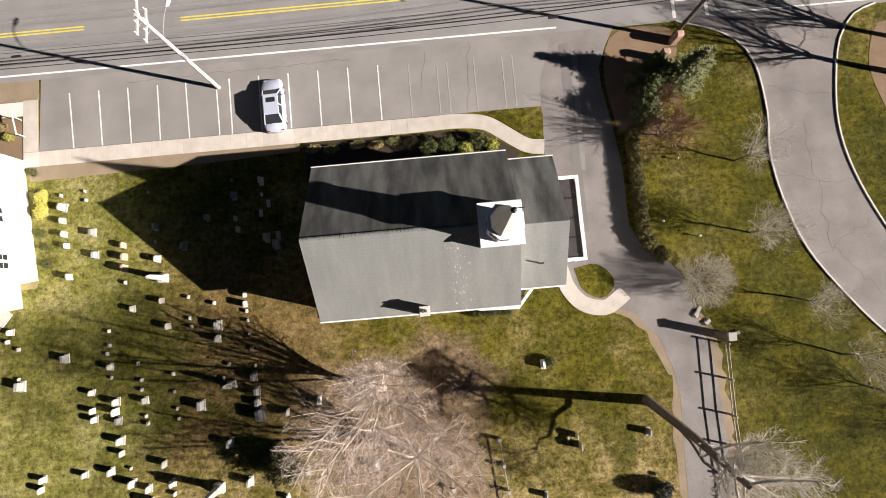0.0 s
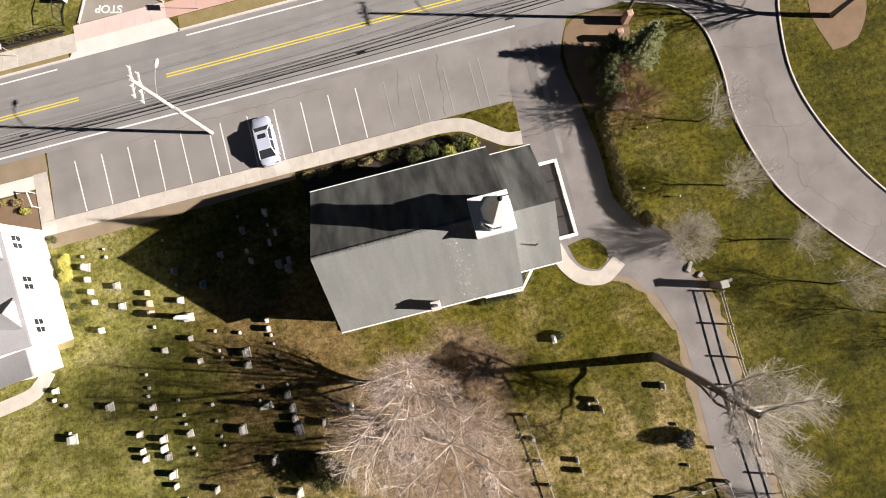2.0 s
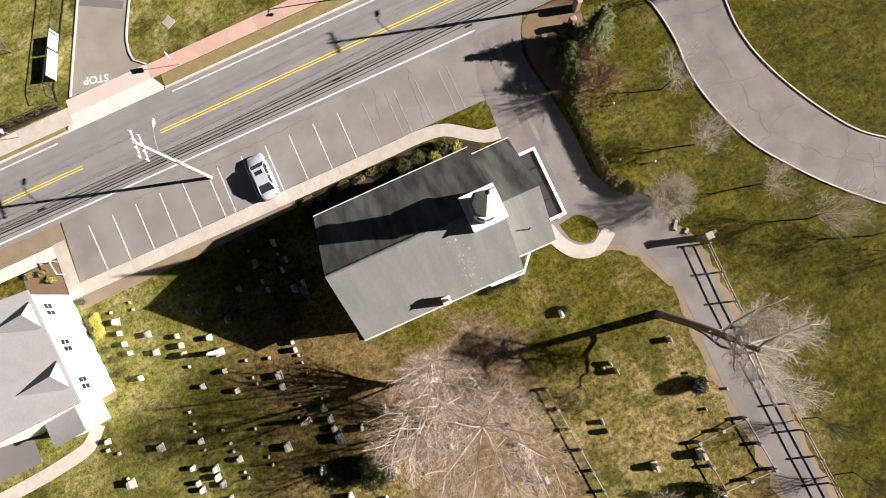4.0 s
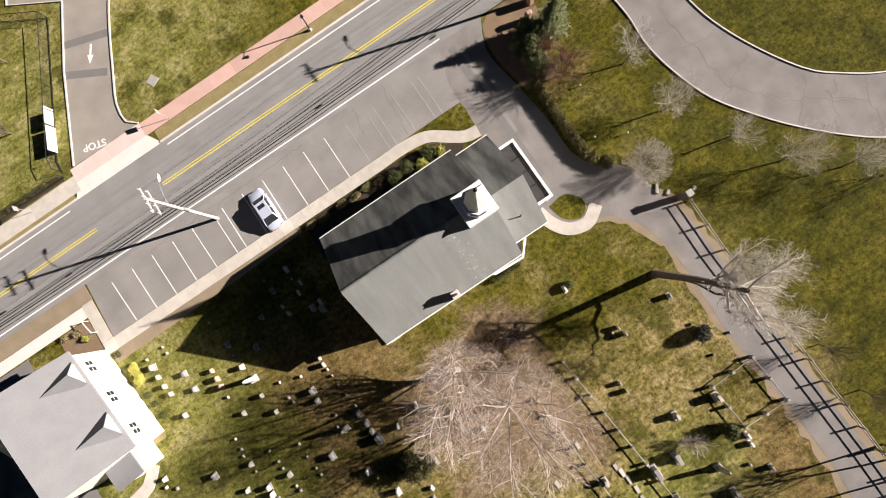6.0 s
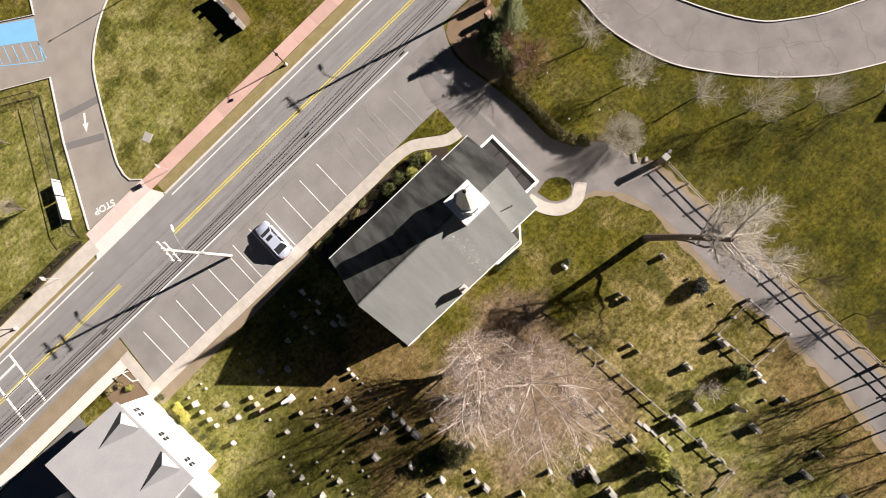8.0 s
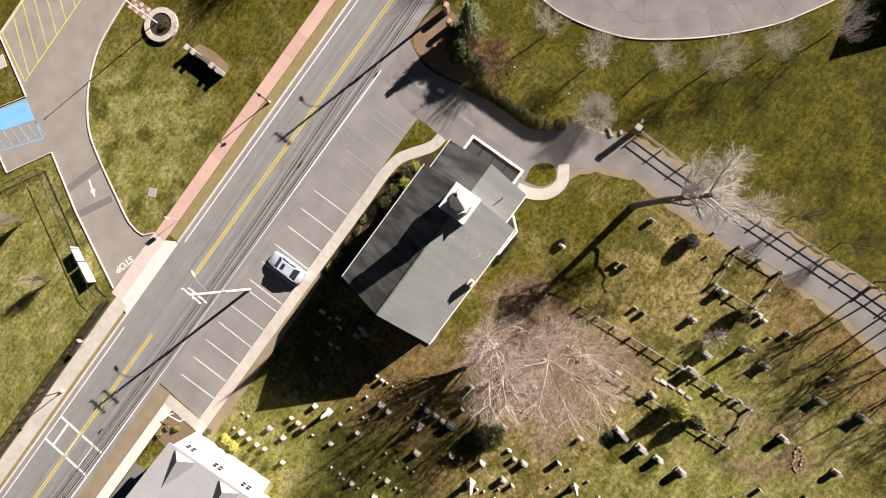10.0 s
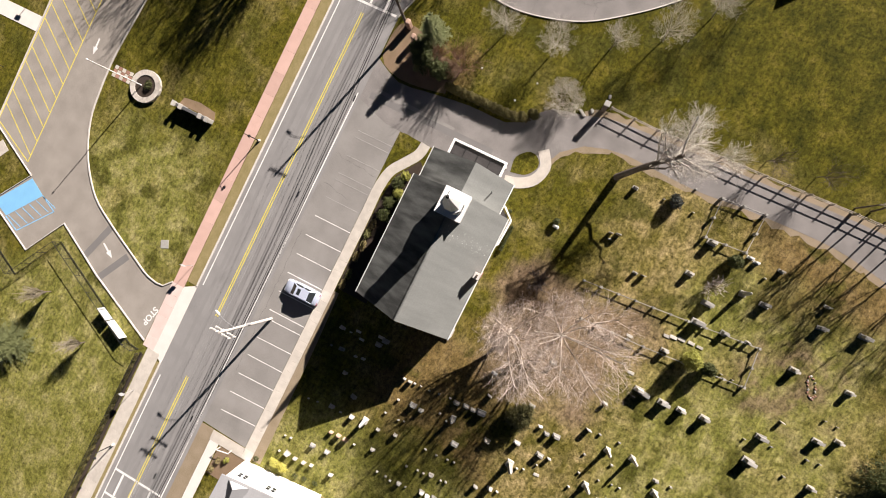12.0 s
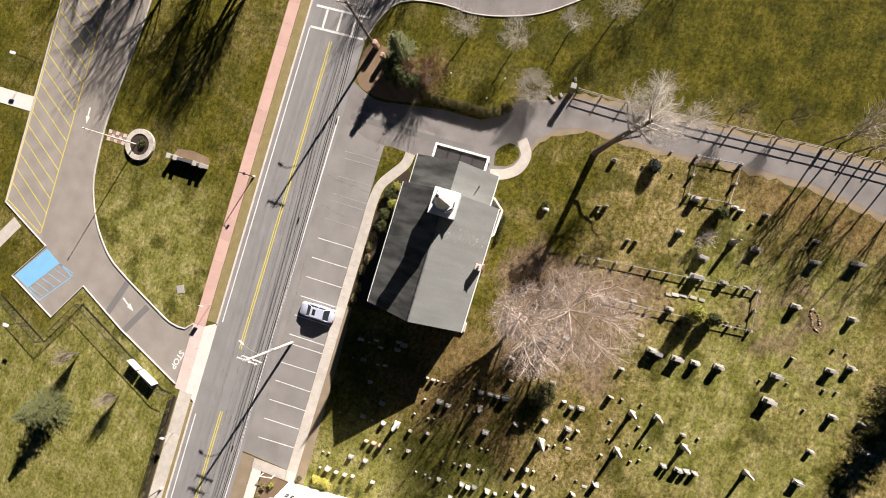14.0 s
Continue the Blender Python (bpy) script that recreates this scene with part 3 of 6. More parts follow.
for x0 in (-45.0, -41.5):
    paint(road, WHITE_LINE, (x0, 19.4, x0, 26.5, 0.3))
for k in range(3):
    paint(road, WHITE_LINE, (-44.8, 20.8 + 2.2 * k, -41.7, 20.8 + 2.2 * k, 0.3), (27.2, 20.6 + 2.1 * k, 29.7, 20.6 + 2.1 * k, 0.3))
paint(road, WHITE_LINE, (27.0, 18.9, 27.0, 26.5, 0.3), (29.9, 18.9, 29.9, 26.5, 0.3))
STALLS = [(-27.0, -27.35), (-24.45, -24.7), (-21.86, -22.08), (-19.27, -19.4), (-16.67, -16.86), (-13.98, -14.1), (-12.85, -12.95), (-10.2, -10.3), (-7.6, -7.65), (-4.93, -4.99), (-2.27, -2.32), (0.4, 0.36)]
for a, b in STALLS:
    paint(lot, WHITE_LINE, (a, 12.02, b, 17.1 if a != -13.98 else 16.2, 0.1))
for a in (3.1, 5.6, 6.5, 8.9, 11.4, 12.3):
    paint(lot, WORN_LINE, (a, 12.05, a, 16.9, 0.09))
paint(north_drive, YELLOW_LINE, (-11.2, 57.4, 40, 57.4, 0.12), (-8.0, 64.3, 40, 64.3, 0.1), (-11.2, 57.4, -8.0, 64.2, 0.12))
for k in range(22):
    paint(north_drive, YELLOW_LINE, (-10.2 + 2.15 * k, 57.5, -5.4 + 2.15 * k, 64.2, 0.1))
flat("blue_bay", [(-18.1, 59.6), (-19.2, 57.0), (-14.3, 53.1), (-12.9, 55.7)], BLUE_PAINT, "bright blue painted bay on the asphalt", "painted bay", 0.022)
for k in range(6):
    paint(north_drive, BLUE_PAINT, (-19.0 + 0.92 * k, 56.7 - 0.74 * k, -19.6 + 0.92 * k, 54.3 - 0.74 * k, 0.1))
paint(north_drive, BLUE_PAINT, (-19.3, 57.0, -20.3, 54.6, 0.12), (-20.3, 54.6, -15.5, 50.6, 0.12), (-14.3, 53.1, -15.5, 50.6, 0.12))


def arrow(x, y, turn):
    bm = bmesh.new()
    slab(bm, [(-0.12, 0), (0.12, 0), (0.12, 1.3), (-0.12, 1.3)], 0.014, 0.026)
    slab(bm, [(0, -1.1), (0.38, 0), (-0.38, 0)], 0.014, 0.026)
    ob = link("painted_arrow", bm, WHITE_LINE, north_drive)
    ob.matrix_basis = pose(x, y, 0, 0, 0, turn)


arrow(-16.6, 40.8, -32)
arrow(7.0, 55.2, -88)
text = bpy.data.curves.new("stop_text", "FONT")
text.body, text.size, text.align_x, text.extrude, text.offset = "STOP", 1.15, "CENTER", 0.004, 0.03
text.materials.append(WHITE_LINE)
stop = new("stop_text", text)
stop.matrix_basis = pose(-21.3, 31.75, 0.024, 0, 0, 164)
stop.parent = north_drive
for x0, y0, x1, y1 in ((-18.6, 43.6, -13.6, 41.9), (-20.4, 40.5, -15.9, 37.9)):
    strip("asphalt_patch", x0, y0, x1, y1, 0.9, PATCH, north_drive, 0.02, 0.0)


# ---------------------------------------------------------------- church
def gable_roof(bm, x0, x1, y0, y1, ym, ze, zr, thick=0.18):
    """A saddle roof with its ridge along x, as a shell of that thickness."""
    for ya, yb in ((y0, ym), (ym, y1)):
        za, zb = (ze, zr) if ya == y0 else (zr, ze)
        v = [bm.verts.new(q) for q in ((x0, ya, za), (x1, ya, za), (x1, yb, zb), (x0, yb, zb), (x0, ya, za - thick), (x1, ya, za - thick), (x1, yb, zb - thick), (x0, yb, zb - thick))]
        for f in ((0, 1, 2, 3), (7, 6, 5, 4), (0, 4, 5, 1), (2, 6, 7, 3), (1, 5, 6, 2), (0, 3, 7, 4)):
            bm.faces.new([v[k] for k in f])


def gable_walls(bm, x0, x1, y0, y1, ym, ze, zr):
    """Four walls under a saddle roof, with gables at both ends."""
    lo = [bm.verts.new(q) for q in ((x0, y0, 0), (x1, y0, 0), (x1, y1, 0), (x0, y1, 0))]
    hi = [bm.verts.new(q) for q in ((x0, y0, ze), (x1, y0, ze), (x1, y1, ze), (x0, y1, ze))]
    rw, re = bm.verts.new((x0, ym, zr)), bm.verts.new((x1, ym, zr))
    bm.faces.new((lo[0], lo[1], hi[1], hi[0]))
    bm.faces.new((lo[2], lo[3], hi[3], hi[2]))
    bm.faces.new((lo[1], lo[2], hi[2], re, hi[1]))
    bm.faces.new((lo[3], lo[0], hi[0], rw, hi[3]))


YM, ZE, ZR = 0.75, 5.4, 9.5
church = thing("church", (0, 0, 0), "white wooden church with a grey shingle roof and a steeple", "church")
bm = bmesh.new()
gable_walls(bm, -4.2, 9.9, -4.5, 6.3, YM, ZE - 0.1, ZR - 0.3)
nave = part("nave_wall", bm, CLAP, church, "white clapboard walls of the nave")
bm = bmesh.new()
gable_roof(bm, -4.6, 10.15, -4.87, 6.72, YM, ZE, ZR)
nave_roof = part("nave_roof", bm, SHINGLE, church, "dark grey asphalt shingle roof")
bm = bmesh.new()
gable_walls(bm, 9.9, 13.5, -3.3, 5.9, YM, 4.2, 7.2)
part("narthex_wall", bm, CLAP, church, "white clapboard walls of the lower front part")
bm = bmesh.new()
gable_roof(bm, 10.15, 13.85, -3.7, 6.3, YM, 4.3, 7.45)
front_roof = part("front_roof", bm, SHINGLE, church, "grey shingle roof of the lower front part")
# white fascia and gutters along the eaves
for y, s, x0, x1, z in ((6.72, 1, -4.65, 10.15, ZE), (-4.87, -1, -4.65, 10.15, ZE), (6.3, 1, 10.2, 13.9, 4.3), (-3.7, -1, 10.2, 13.9, 4.3)):
    part("gutter", boxed(x0, x1, min(y, y + s * 0.11), max(y, y + s * 0.11), z - 0.2, z - 0.03, 0.02), WHITE, church)
# ridge caps
for k in range(44):
    part("ridge_cap", boxed(-4.58 + 0.27 * k, -4.33 + 0.27 * k, YM - 0.12, YM + 0.12, ZR - 0.05, ZR + 0.02 + 0.006 * (k % 3), 0.01), SHINGLE, church)
# steeple: square tower, belfry, spire and finial
tower = part("tower", boxed(7.36, 10.08, -0.74, 1.98, 6.0, 9.85, 0.04), WHITE, church, "white square tower base")
part("cornice", boxed(7.26, 10.18, -0.84, 2.08, 9.85, 10.0, 0.03), WHITE, tower)
cx, cy = 8.74, 0.42


def drum(r0, r1, z0, z1, sides=8):
    """An eight-sided stage of the steeple, flat sides to the compass points."""
    bm = bmesh.new()
    bmesh.ops.create_cone(bm, cap_ends=True, segments=sides, radius1=r0, radius2=r1, depth=z1 - z0, matrix=pose(cx, cy, (z0 + z1) / 2, 0, 0, 22.5))
    return bm


belfry = part("belfry", drum(1.08, 1.04, 10.0, 12.2), WHITE, church, "white eight-sided belfry")
part("belfry_cornice", drum(1.2, 1.2, 12.2, 12.36), WHITE, belfry)
spire = part("spire", drum(0.98, 0.07, 12.36, 15.9), WHITE, church, "tapering white eight-sided spire")
bm = bmesh.new()
tube(bm, (cx, cy, 15.8), (cx, cy, 17.0), 0.035, 0.02)
bmesh.ops.create_uvsphere(bm, u_segments=12, v_segments=8, radius=0.17, matrix=pose(cx, cy, 16.05))
part("finial", bm, IRON, spire, "dark metal ball finial")
part("vane", boxed(cx - 0.02, cx + 0.5, cy - 0.012, cy + 0.012, 16.5, 16.72, 0.005), IRON, spire, "dark weather vane")
for k in range(8):
    a = radians(45 * k)
    bm = bmesh.new()
    box(bm, -0.27, 0.27, -0.02, 0.02, -0.6, 0.6, 0.01)
    for j in range(7):
        box(bm, -0.24, 0.24, -0.045, 0.0, -0.55 + 0.17 * j, -0.47 + 0.17 * j)
    ob = part("louvre", bm, DARKSTONE, belfry)
    ob.matrix_basis = pose(cx + 0.985 * math.cos(a), cy + 0.985 * math.sin(a), 11.3, 0, 0, 45 * k + 90)
# side windows
for k in range(4):
    for y, s in ((6.3, 1), (-4.5, -1)):
        x = -1.9 + 3.2 * k
        w = part("window", boxed(x - 0.5, x + 0.5, min(y, y + s * 0.06), max(y, y + s * 0.06), 1.7, 4.3, 0.01), WHITE, church)
        part("pane", boxed(x - 0.4, x + 0.4, min(y, y + s * 0.08), max(y, y + s * 0.08), 1.8, 4.2), GLASS, w)
# chimney on the south eave
chimney = part("chimney", boxed(2.85, 3.5, -4.98, -4.36, 0, 7.2, 0.02), BRICK, church, "slim brick chimney with a pale cap")
part("chimney_cap", boxed(2.8, 3.55, -5.03, -4.31, 7.2, 7.3, 0.03), KERB, chimney)
for x in (3.0, 3.22):
    part("flue", boxed(x, x + 0.14, -4.76, -4.58, 7.3, 7.52, 0.015), BARK, chimney)
bm = bmesh.new()
tube(bm, (11.9, -2.0, 5.2), (11.9, -2.0, 6.25), 0.06, 0.06)
part("vent_pipe", bm, IRON, church, "dark vent pipe")
# front porch: flat dark roof behind a white fascia
porch = part("porch_roof", boxed(13.5, 15.75, -1.65, 4.65, 2.75, 2.95), MEMBRANE, church, "dark flat porch roof")
for q in ((13.5, 16.0, 4.65, 4.9), (13.5, 16.0, -1.92, -1.65), (15.75, 16.0, -1.65, 4.65)):
    part("fascia", boxed(*q, 2.7, 3.15, 0.015), WHITE, porch)
for k in range(1, 4):
    part("seam", boxed(13.55, 15.74, -1.65 + 1.57 * k, -1.56 + 1.57 * k, 2.95, 3.02, 0.01), IRON, porch)
for k in range(21):
    part("rib", boxed(14.35, 15.74, -1.56 + 0.3 * k, -1.53 + 0.3 * k, 2.95, 2.975), MEMBRANE, porch)
part("gutter_board", boxed(14.2, 14.3, -1.65, 4.65, 2.95, 3.03, 0.01), IRON, porch)
for y in (-1.78, 1.5, 4.78):
    part("post", boxed(15.8, 15.95, y - 0.07, y + 0.07, 0, 2.7, 0.01), WHITE, porch)
# south bay: low roof with a white gutter round a dark top
bm = bmesh.new()
slab(bm, [(6.9, -4.4), (7.35, -4.85), (10.2, -4.95), (11.2, -3.7), (11.2, -3.0), (6.9, -3.0)], 0, 2.6)
bay = part("bay", bm, CLAP, church, "low white bay on the south side")
bm = bmesh.new()
slab(bm, [(6.9, -4.4), (7.35, -4.85), (10.2, -4.95), (11.2, -3.7), (11.2, -3.0), (6.9, -3.0)], 2.602, 2.66)
part("bay_roof", bm, MEMBRANE, bay)
bm = bmesh.new()
ribbon(bm, [Vector((*q, 0)) for q in ((6.8, -4.62), (7.25, -5.05), (10.33, -5.18), (11.5, -3.82), (11.1, -3.4))], 0.22, 2.45, 2.78)
part("bay_gutter", bm, WHITE, bay, "white gutter round the bay")
part("step", boxed(-5.3, -4.2, -5.0, -4.2, 0, 0.5, 0.02), CONCRETE, church)


# ---------------------------------------------------------------- trees
def grow(seed, base, length, radius, plan, up=0.5, droop=0.0, wild=0.25, first=Vector((0, 0, 1)), solid=2, dome=None, twist=0.16):
    """Tapered branches. plan: for each level, how many children, their length and radius as shares of the parent's, and their
    spread in degrees. dome: centre and half axes of the crown that branches stay inside. Returns (verts, faces) of the thick wood
    and of the fine twigs."""
    rnd = random.Random(seed)
    wood, fine = ([], []), ([], [])

    def depth(q):
        """1 on the crown's skin, which is uneven; less inside it."""
        w = Vector(((q.x - dome[0]) / dome[3], (q.y - dome[1]) / dome[4], (q.z - dome[2]) / dome[5]))
        return w.length / (0.93 + 0.16 * noise.noise(w * 2.3 + Vector((seed, 0, 0))))

    def limb(p, d, ln, r, level):
        if dome and level:
            for _ in range(5):
                if depth(p + d * ln) > 1:
                    ln *= 0.72
        n = 4 if level < 2 else 2
        pts, dirs = [p.copy()], [d.copy()]
        for _ in range(n):
            bend = Vector((rnd.uniform(-1, 1), rnd.uniform(-1, 1), rnd.uniform(-1, 1))) * (wild if level < 2 else twist)
            d = (d + bend + Vector((0, 0, up * 0.18 if level else 0.0)) - Vector((0, 0, droop * level * 0.1))).normalized()
            p = p + d * (ln / n)
            pts.append(p.copy())
            dirs.append(d.copy())
        verts, faces = wood if level < solid else fine
        k = 7 if level == 0 else 5 if level == 1 else 3
        last = level == len(plan)
        for j, (q, e) in enumerate(zip(pts, dirs)):
            s = e.orthogonal().normalized()
            t = e.cross(s)
            rr = r * (1 - (0.85 if last else 0.5) * j / n)
            start = len(verts)
            verts.extend((q + (s * math.cos(a) + t * math.sin(a)) * rr) for a in (2 * math.pi * i / k for i in range(k)))
            if j:
                faces.extend((start - k + i, start - k + (i + 1) % k, start + (i + 1) % k, start + i) for i in range(k))
        if last:
            return
        count, share, thin, spread = plan[level]
        turn = rnd.uniform(0, 6.28)
        for c in range(count):
            f = (0.25 + 0.75 * (c + rnd.random()) / count) if level else (0.55 + 0.45 * (c + rnd.random()) / count)
            at = min(n - 1, int(f * n))
            q = pts[at].lerp(pts[at + 1], f * n - at)
            e = dirs[at + 1]
            s = e.orthogonal().normalized()
            turn += 2.4 + rnd.uniform(-0.4, 0.4)
            side = s * math.cos(turn) + e.cross(s) * math.sin(turn)
            a = radians(spread * rnd.uniform(0.6, 1.25))
            limb(q, (e * math.cos(a) + side * math.sin(a)).normalized(), ln * share * rnd.uniform(0.7, 1.2), max(0.0045, r * thin), level + 1)

    limb(Vector(base), Vector(first).normalized(), length, radius, 0)
    return wood, fine


def tree(name, place, seed, length, radius, plan, bark, twigs, label, group="", **how):
    ob = thing(name, place, label, "tree", group)
    wood, fine = grow(seed, (0, 0, -0.05), length, radius, plan, **how)
    raw("trunk", *wood, bark, ob)
    tagged(raw("crown", *fine, twigs, ob), kind="stuff")
    return ob


BROAD = [(13, 3.9, 0.30, 46), (14, 0.46, 0.30, 50), (11, 0.44, 0.30, 50), (6, 0.62, 0.5, 42)]
tree("spreading_tree", (-1.2, -10.9, 0), 3, 2.8, 0.34, BROAD, PALEBARK, PINKTWIG, "wide bare tree with a dense crown of fine pinkish-grey twigs", up=0.75, wild=0.1, twist=0.26, dome=(-0.3, -1.4, 8.2, 6.2, 6.0, 6.0))
tree("spreading_tree", (1.2, -16.2, 0), 5, 2.8, 0.30, BROAD, PALEBARK, PINKTWIG, "wide bare tree with pinkish twigs beside the grave plots", up=0.65, wild=0.1, twist=0.26, dome=(0.3, -1.5, 7.4, 7.0, 6.9, 5.2))
tall = tree("tall_tree", (20.4, -13.7, 0), 11, 10.2, 0.42, [(18, 0.50, 0.24, 70), (14, 0.52, 0.24, 58), (13, 0.42, 0.36, 54), (6, 0.6, 0.5, 48)], BARK, LIGHTTWIG,
     "tall leaning bare tree with a thick dark trunk and pale twigs", up=0.25, wild=0.12, twist=0.4, solid=1, first=(0.32, -0.42, 1), dome=(4.2, -4.9, 8.7, 4.7, 4.9, 3.3))
bm = bmesh.new()
LIMB = [(0.75, -1.2, 3.3), (1.5, -2.3, 3.7), (1.9, -3.6, 4.5), (2.7, -4.3, 4.9), (2.9, -5.6, 5.2), (3.8, -6.3, 6.0), (4.0, -7.5, 6.3), (4.9, -8.3, 7.2)]
for k, (a, b) in enumerate(zip(LIMB, LIMB[1:])):
    tube(bm, a, b, 0.15 - 0.018 * k, 0.132 - 0.018 * k, 7)
part("limb", bm, BARK, tall, "long crooked low limb")
wood, fine = grow(91, (3.9, -7.0, 6.2), 1.6, 0.05, [(12, 1.0, 0.5, 62), (10, 0.6, 0.5, 52), (7, 0.6, 0.6, 48)], first=(0.4, -0.7, 0.4), solid=0, twist=0.4)
tagged(raw("twig_spray", *fine, LIGHTTWIG, tall), kind="stuff")

# street and park trees
YOUNG = [(11, 0.95, 0.38, 42), (9, 0.58, 0.40, 42), (7, 0.55, 0.50, 40), (4, 0.65, 0.6, 36)]
ROUND = [(10, 1.2, 0.32, 52), (8, 0.56, 0.32, 50), (8, 0.5, 0.42, 48), (5, 0.62, 0.6, 44)]
for k, (x, y, w) in enumerate([(30.4, 5.6, 1.0), (30.9, -0.7, 0.95), (33.5, -6.4, 1.0), (36.9, -11.4, 1.02), (41.2, -15.1, 1.12), (46.9, -19.1, 1.05)]):
    tree("young_tree", (x, y, 0), 20 + k, 2.4, 0.085, ROUND, BARK, LIGHTTWIG, "young bare tree with a soft grey twiggy crown on the lawn", "row of young trees", up=0.8, wild=0.15, solid=1, dome=(-0.2, 0.1, 4.3, 2.95 * w, 2.95 * w, 2.1))
VASE = [(14, 2.6, 0.5, 26), (9, 0.55, 0.5, 24), (7, 0.5, 0.55, 26)]
for k, (x, y) in enumerate([(-25.3, 46.0), (-28.9, 38.3)]):
    tree("small_tree", (x, y, 0), 40 + k, 0.8, 0.08, VASE, BARK, DULLTWIG, "small vase-shaped bare tree behind the wire fence", "small bare trees", up=0.9, wild=0.1)
for k, (x, y) in enumerate([(29.0, -27.6), (29.6, -33.0)]):
    tree("sapling", (x, y, 0), 44 + k, 2.0, 0.06, YOUNG[:3], BARK, DARKTWIG, "slender bare sapling beside the rail fence", "saplings by the fence", up=0.9, wild=0.12)
LARGE = [(10, 0.7, 0.36, 40), (8, 0.55, 0.34, 42), (6, 0.5, 0.38, 40), (4, 0.6, 0.5, 38)]
for k, (x, y, h) in enumerate([(45.0, 12.2, 5.0), (33.0, -59.0, 7.0), (34.0, 47.0, 7.0), (38.0, 41.5, 7.5), (44.0, 57.0, 7.5), (47.0, 49.0, 7.0), (31.0, 38.0, 6.0), (40.0, 47.5, 7.5), (36.0, 53.0, 7.0), (34.5, 36.5, 7.0), (41.0, 38.5, 7.5), (37.0, 34.0, 6.5), (51.0, 13.8, 6.0)]):
    tree("bare_tree", (x, y, 0), 60 + k, h, 0.30, LARGE, BARK, TWIG, "large bare deciduous tree with a grey crown", "large bare trees", up=0.6, wild=0.14)
SLIM = [(8, 0.55, 0.4, 34), (7, 0.5, 0.45, 38), (6, 0.55, 0.5, 38)]
for k, (x, y, h) in enumerate([(28.2, -38.0, 5.2), (28.6, -39.6, 5.8), (28.1, -41.3, 5.0), (28.7, -42.8, 6.0), (28.2, -44.4, 5.4), (28.9, -46.4, 6.0), (28.4, -48.6, 5.6), (29.0, -51.0, 6.0), (28.4, -54.0, 5.6)]):
    tree("slim_tree", (x, y, 0), 240 + k, h, 0.11, SLIM, BARK, TWIG, "slim bare tree beside the rail fence", "slim trees by the fence", up=0.8, wild=0.12, solid=1)
tree("bare_shrub", (25.5, -4.3, 0), 80, 0.6, 0.07, [(18, 4.6, 0.36, 58), (9, 0.55, 0.36, 44), (8, 0.5, 0.40, 42), (5, 0.6, 0.6, 40)], BARK, LIGHTTWIG, "large rounded bare shrub with grey twigs beside the gate", up=0.8, wild=0.2, dome=(0.1, 0, 1.7, 2.75, 2.75, 2.0))
tree("thicket", (5.4, -11.2, 0), 81, 0.5, 0.10, [(16, 2.4, 0.5, 55), (8, 0.6, 0.55, 42), (7, 0.5, 0.8, 42)], BARK, DARKTWIG, "dark twiggy thicket under the spreading tree", up=0.7, wild=0.3)
tree("bare_shrub", (13.6, -28.4, 0), 82, 0.4, 0.06, [(14, 3.5, 0.5, 60), (7, 0.5, 0.6, 42), (5, 0.5, 0.8, 40)], BARK, TWIG, "small pale bare shrub among the graves", up=0.6, wild=0.2)


# ---------------------------------------------------------------- shrubs and evergreens
def leaves(seed, blobs, count, size):
    """Many small leaves scattered in ellipsoids (x, y, z, rx, ry, rz), denser towards their skin."""
    r = np.random.default_rng(seed)
    verts, faces = [], []
    vol = np.array([b[3] * b[4] * b[5] for b in blobs])
    for b, n in zip(blobs, np.maximum(40, (count * vol / vol.sum())).astype(int)):
        d = r.normal(size=(n, 3))
        d /= np.linalg.norm(d, axis=1)[:, None]
        lump = 0.82 + 0.18 * np.sin(d[:, 0] * 7 + seed) * np.sin(d[:, 1] * 6 + 1) + r.uniform(-0.12, 0.1, n)
        c = np.array(b[:3]) + d * np.array(b[3:6]) * (r.uniform(0.35, 1, n) ** 0.4 * lump)[:, None]
        c[:, 2] = np.maximum(c[:, 2], 0.04)
        u = r.normal(size=(n, 3))
        u /= np.linalg.norm(u, axis=1)[:, None]
        v = np.cross(u, d + 0.4 * r.normal(size=(n, 3)))
        v /= np.linalg.norm(v, axis=1)[:, None] + 1e-6
        s = (size * r.uniform(0.6, 1.4, n))[:, None]
        quad = np.stack([c - u * s, c + v * s * 0.5, c + u * s, c - v * s * 0.5], 1).reshape(-1, 3)
        start = len(verts)
        verts.extend(map(tuple, quad))
        faces.extend((start + 4 * k, start + 4 * k + 1, start + 4 * k + 2, start + 4 * k + 3) for k in range(n))
    return verts, faces


def shrub(name, place, seed, blobs, count, size, material, label, group=""):
    ob = thing(name, place, label, "shrub", group)
    bm = bmesh.new()
    rnd = random.Random(seed)
    for b in blobs:
        for _ in range(5):
            tube(bm, (b[0] * 0.3, b[1] * 0.3, 0), (b[0] + rnd.uniform(-0.5, 0.5) * b[3], b[1] + rnd.uniform(-0.5, 0.5) * b[4], b[2] + 0.3 * b[5]), 0.04, 0.012, 4)
    part("stem", bm, BARK, ob)
    tagged(raw("foliage", *leaves(seed, blobs, count, size), material, ob), kind="stuff")
    return ob


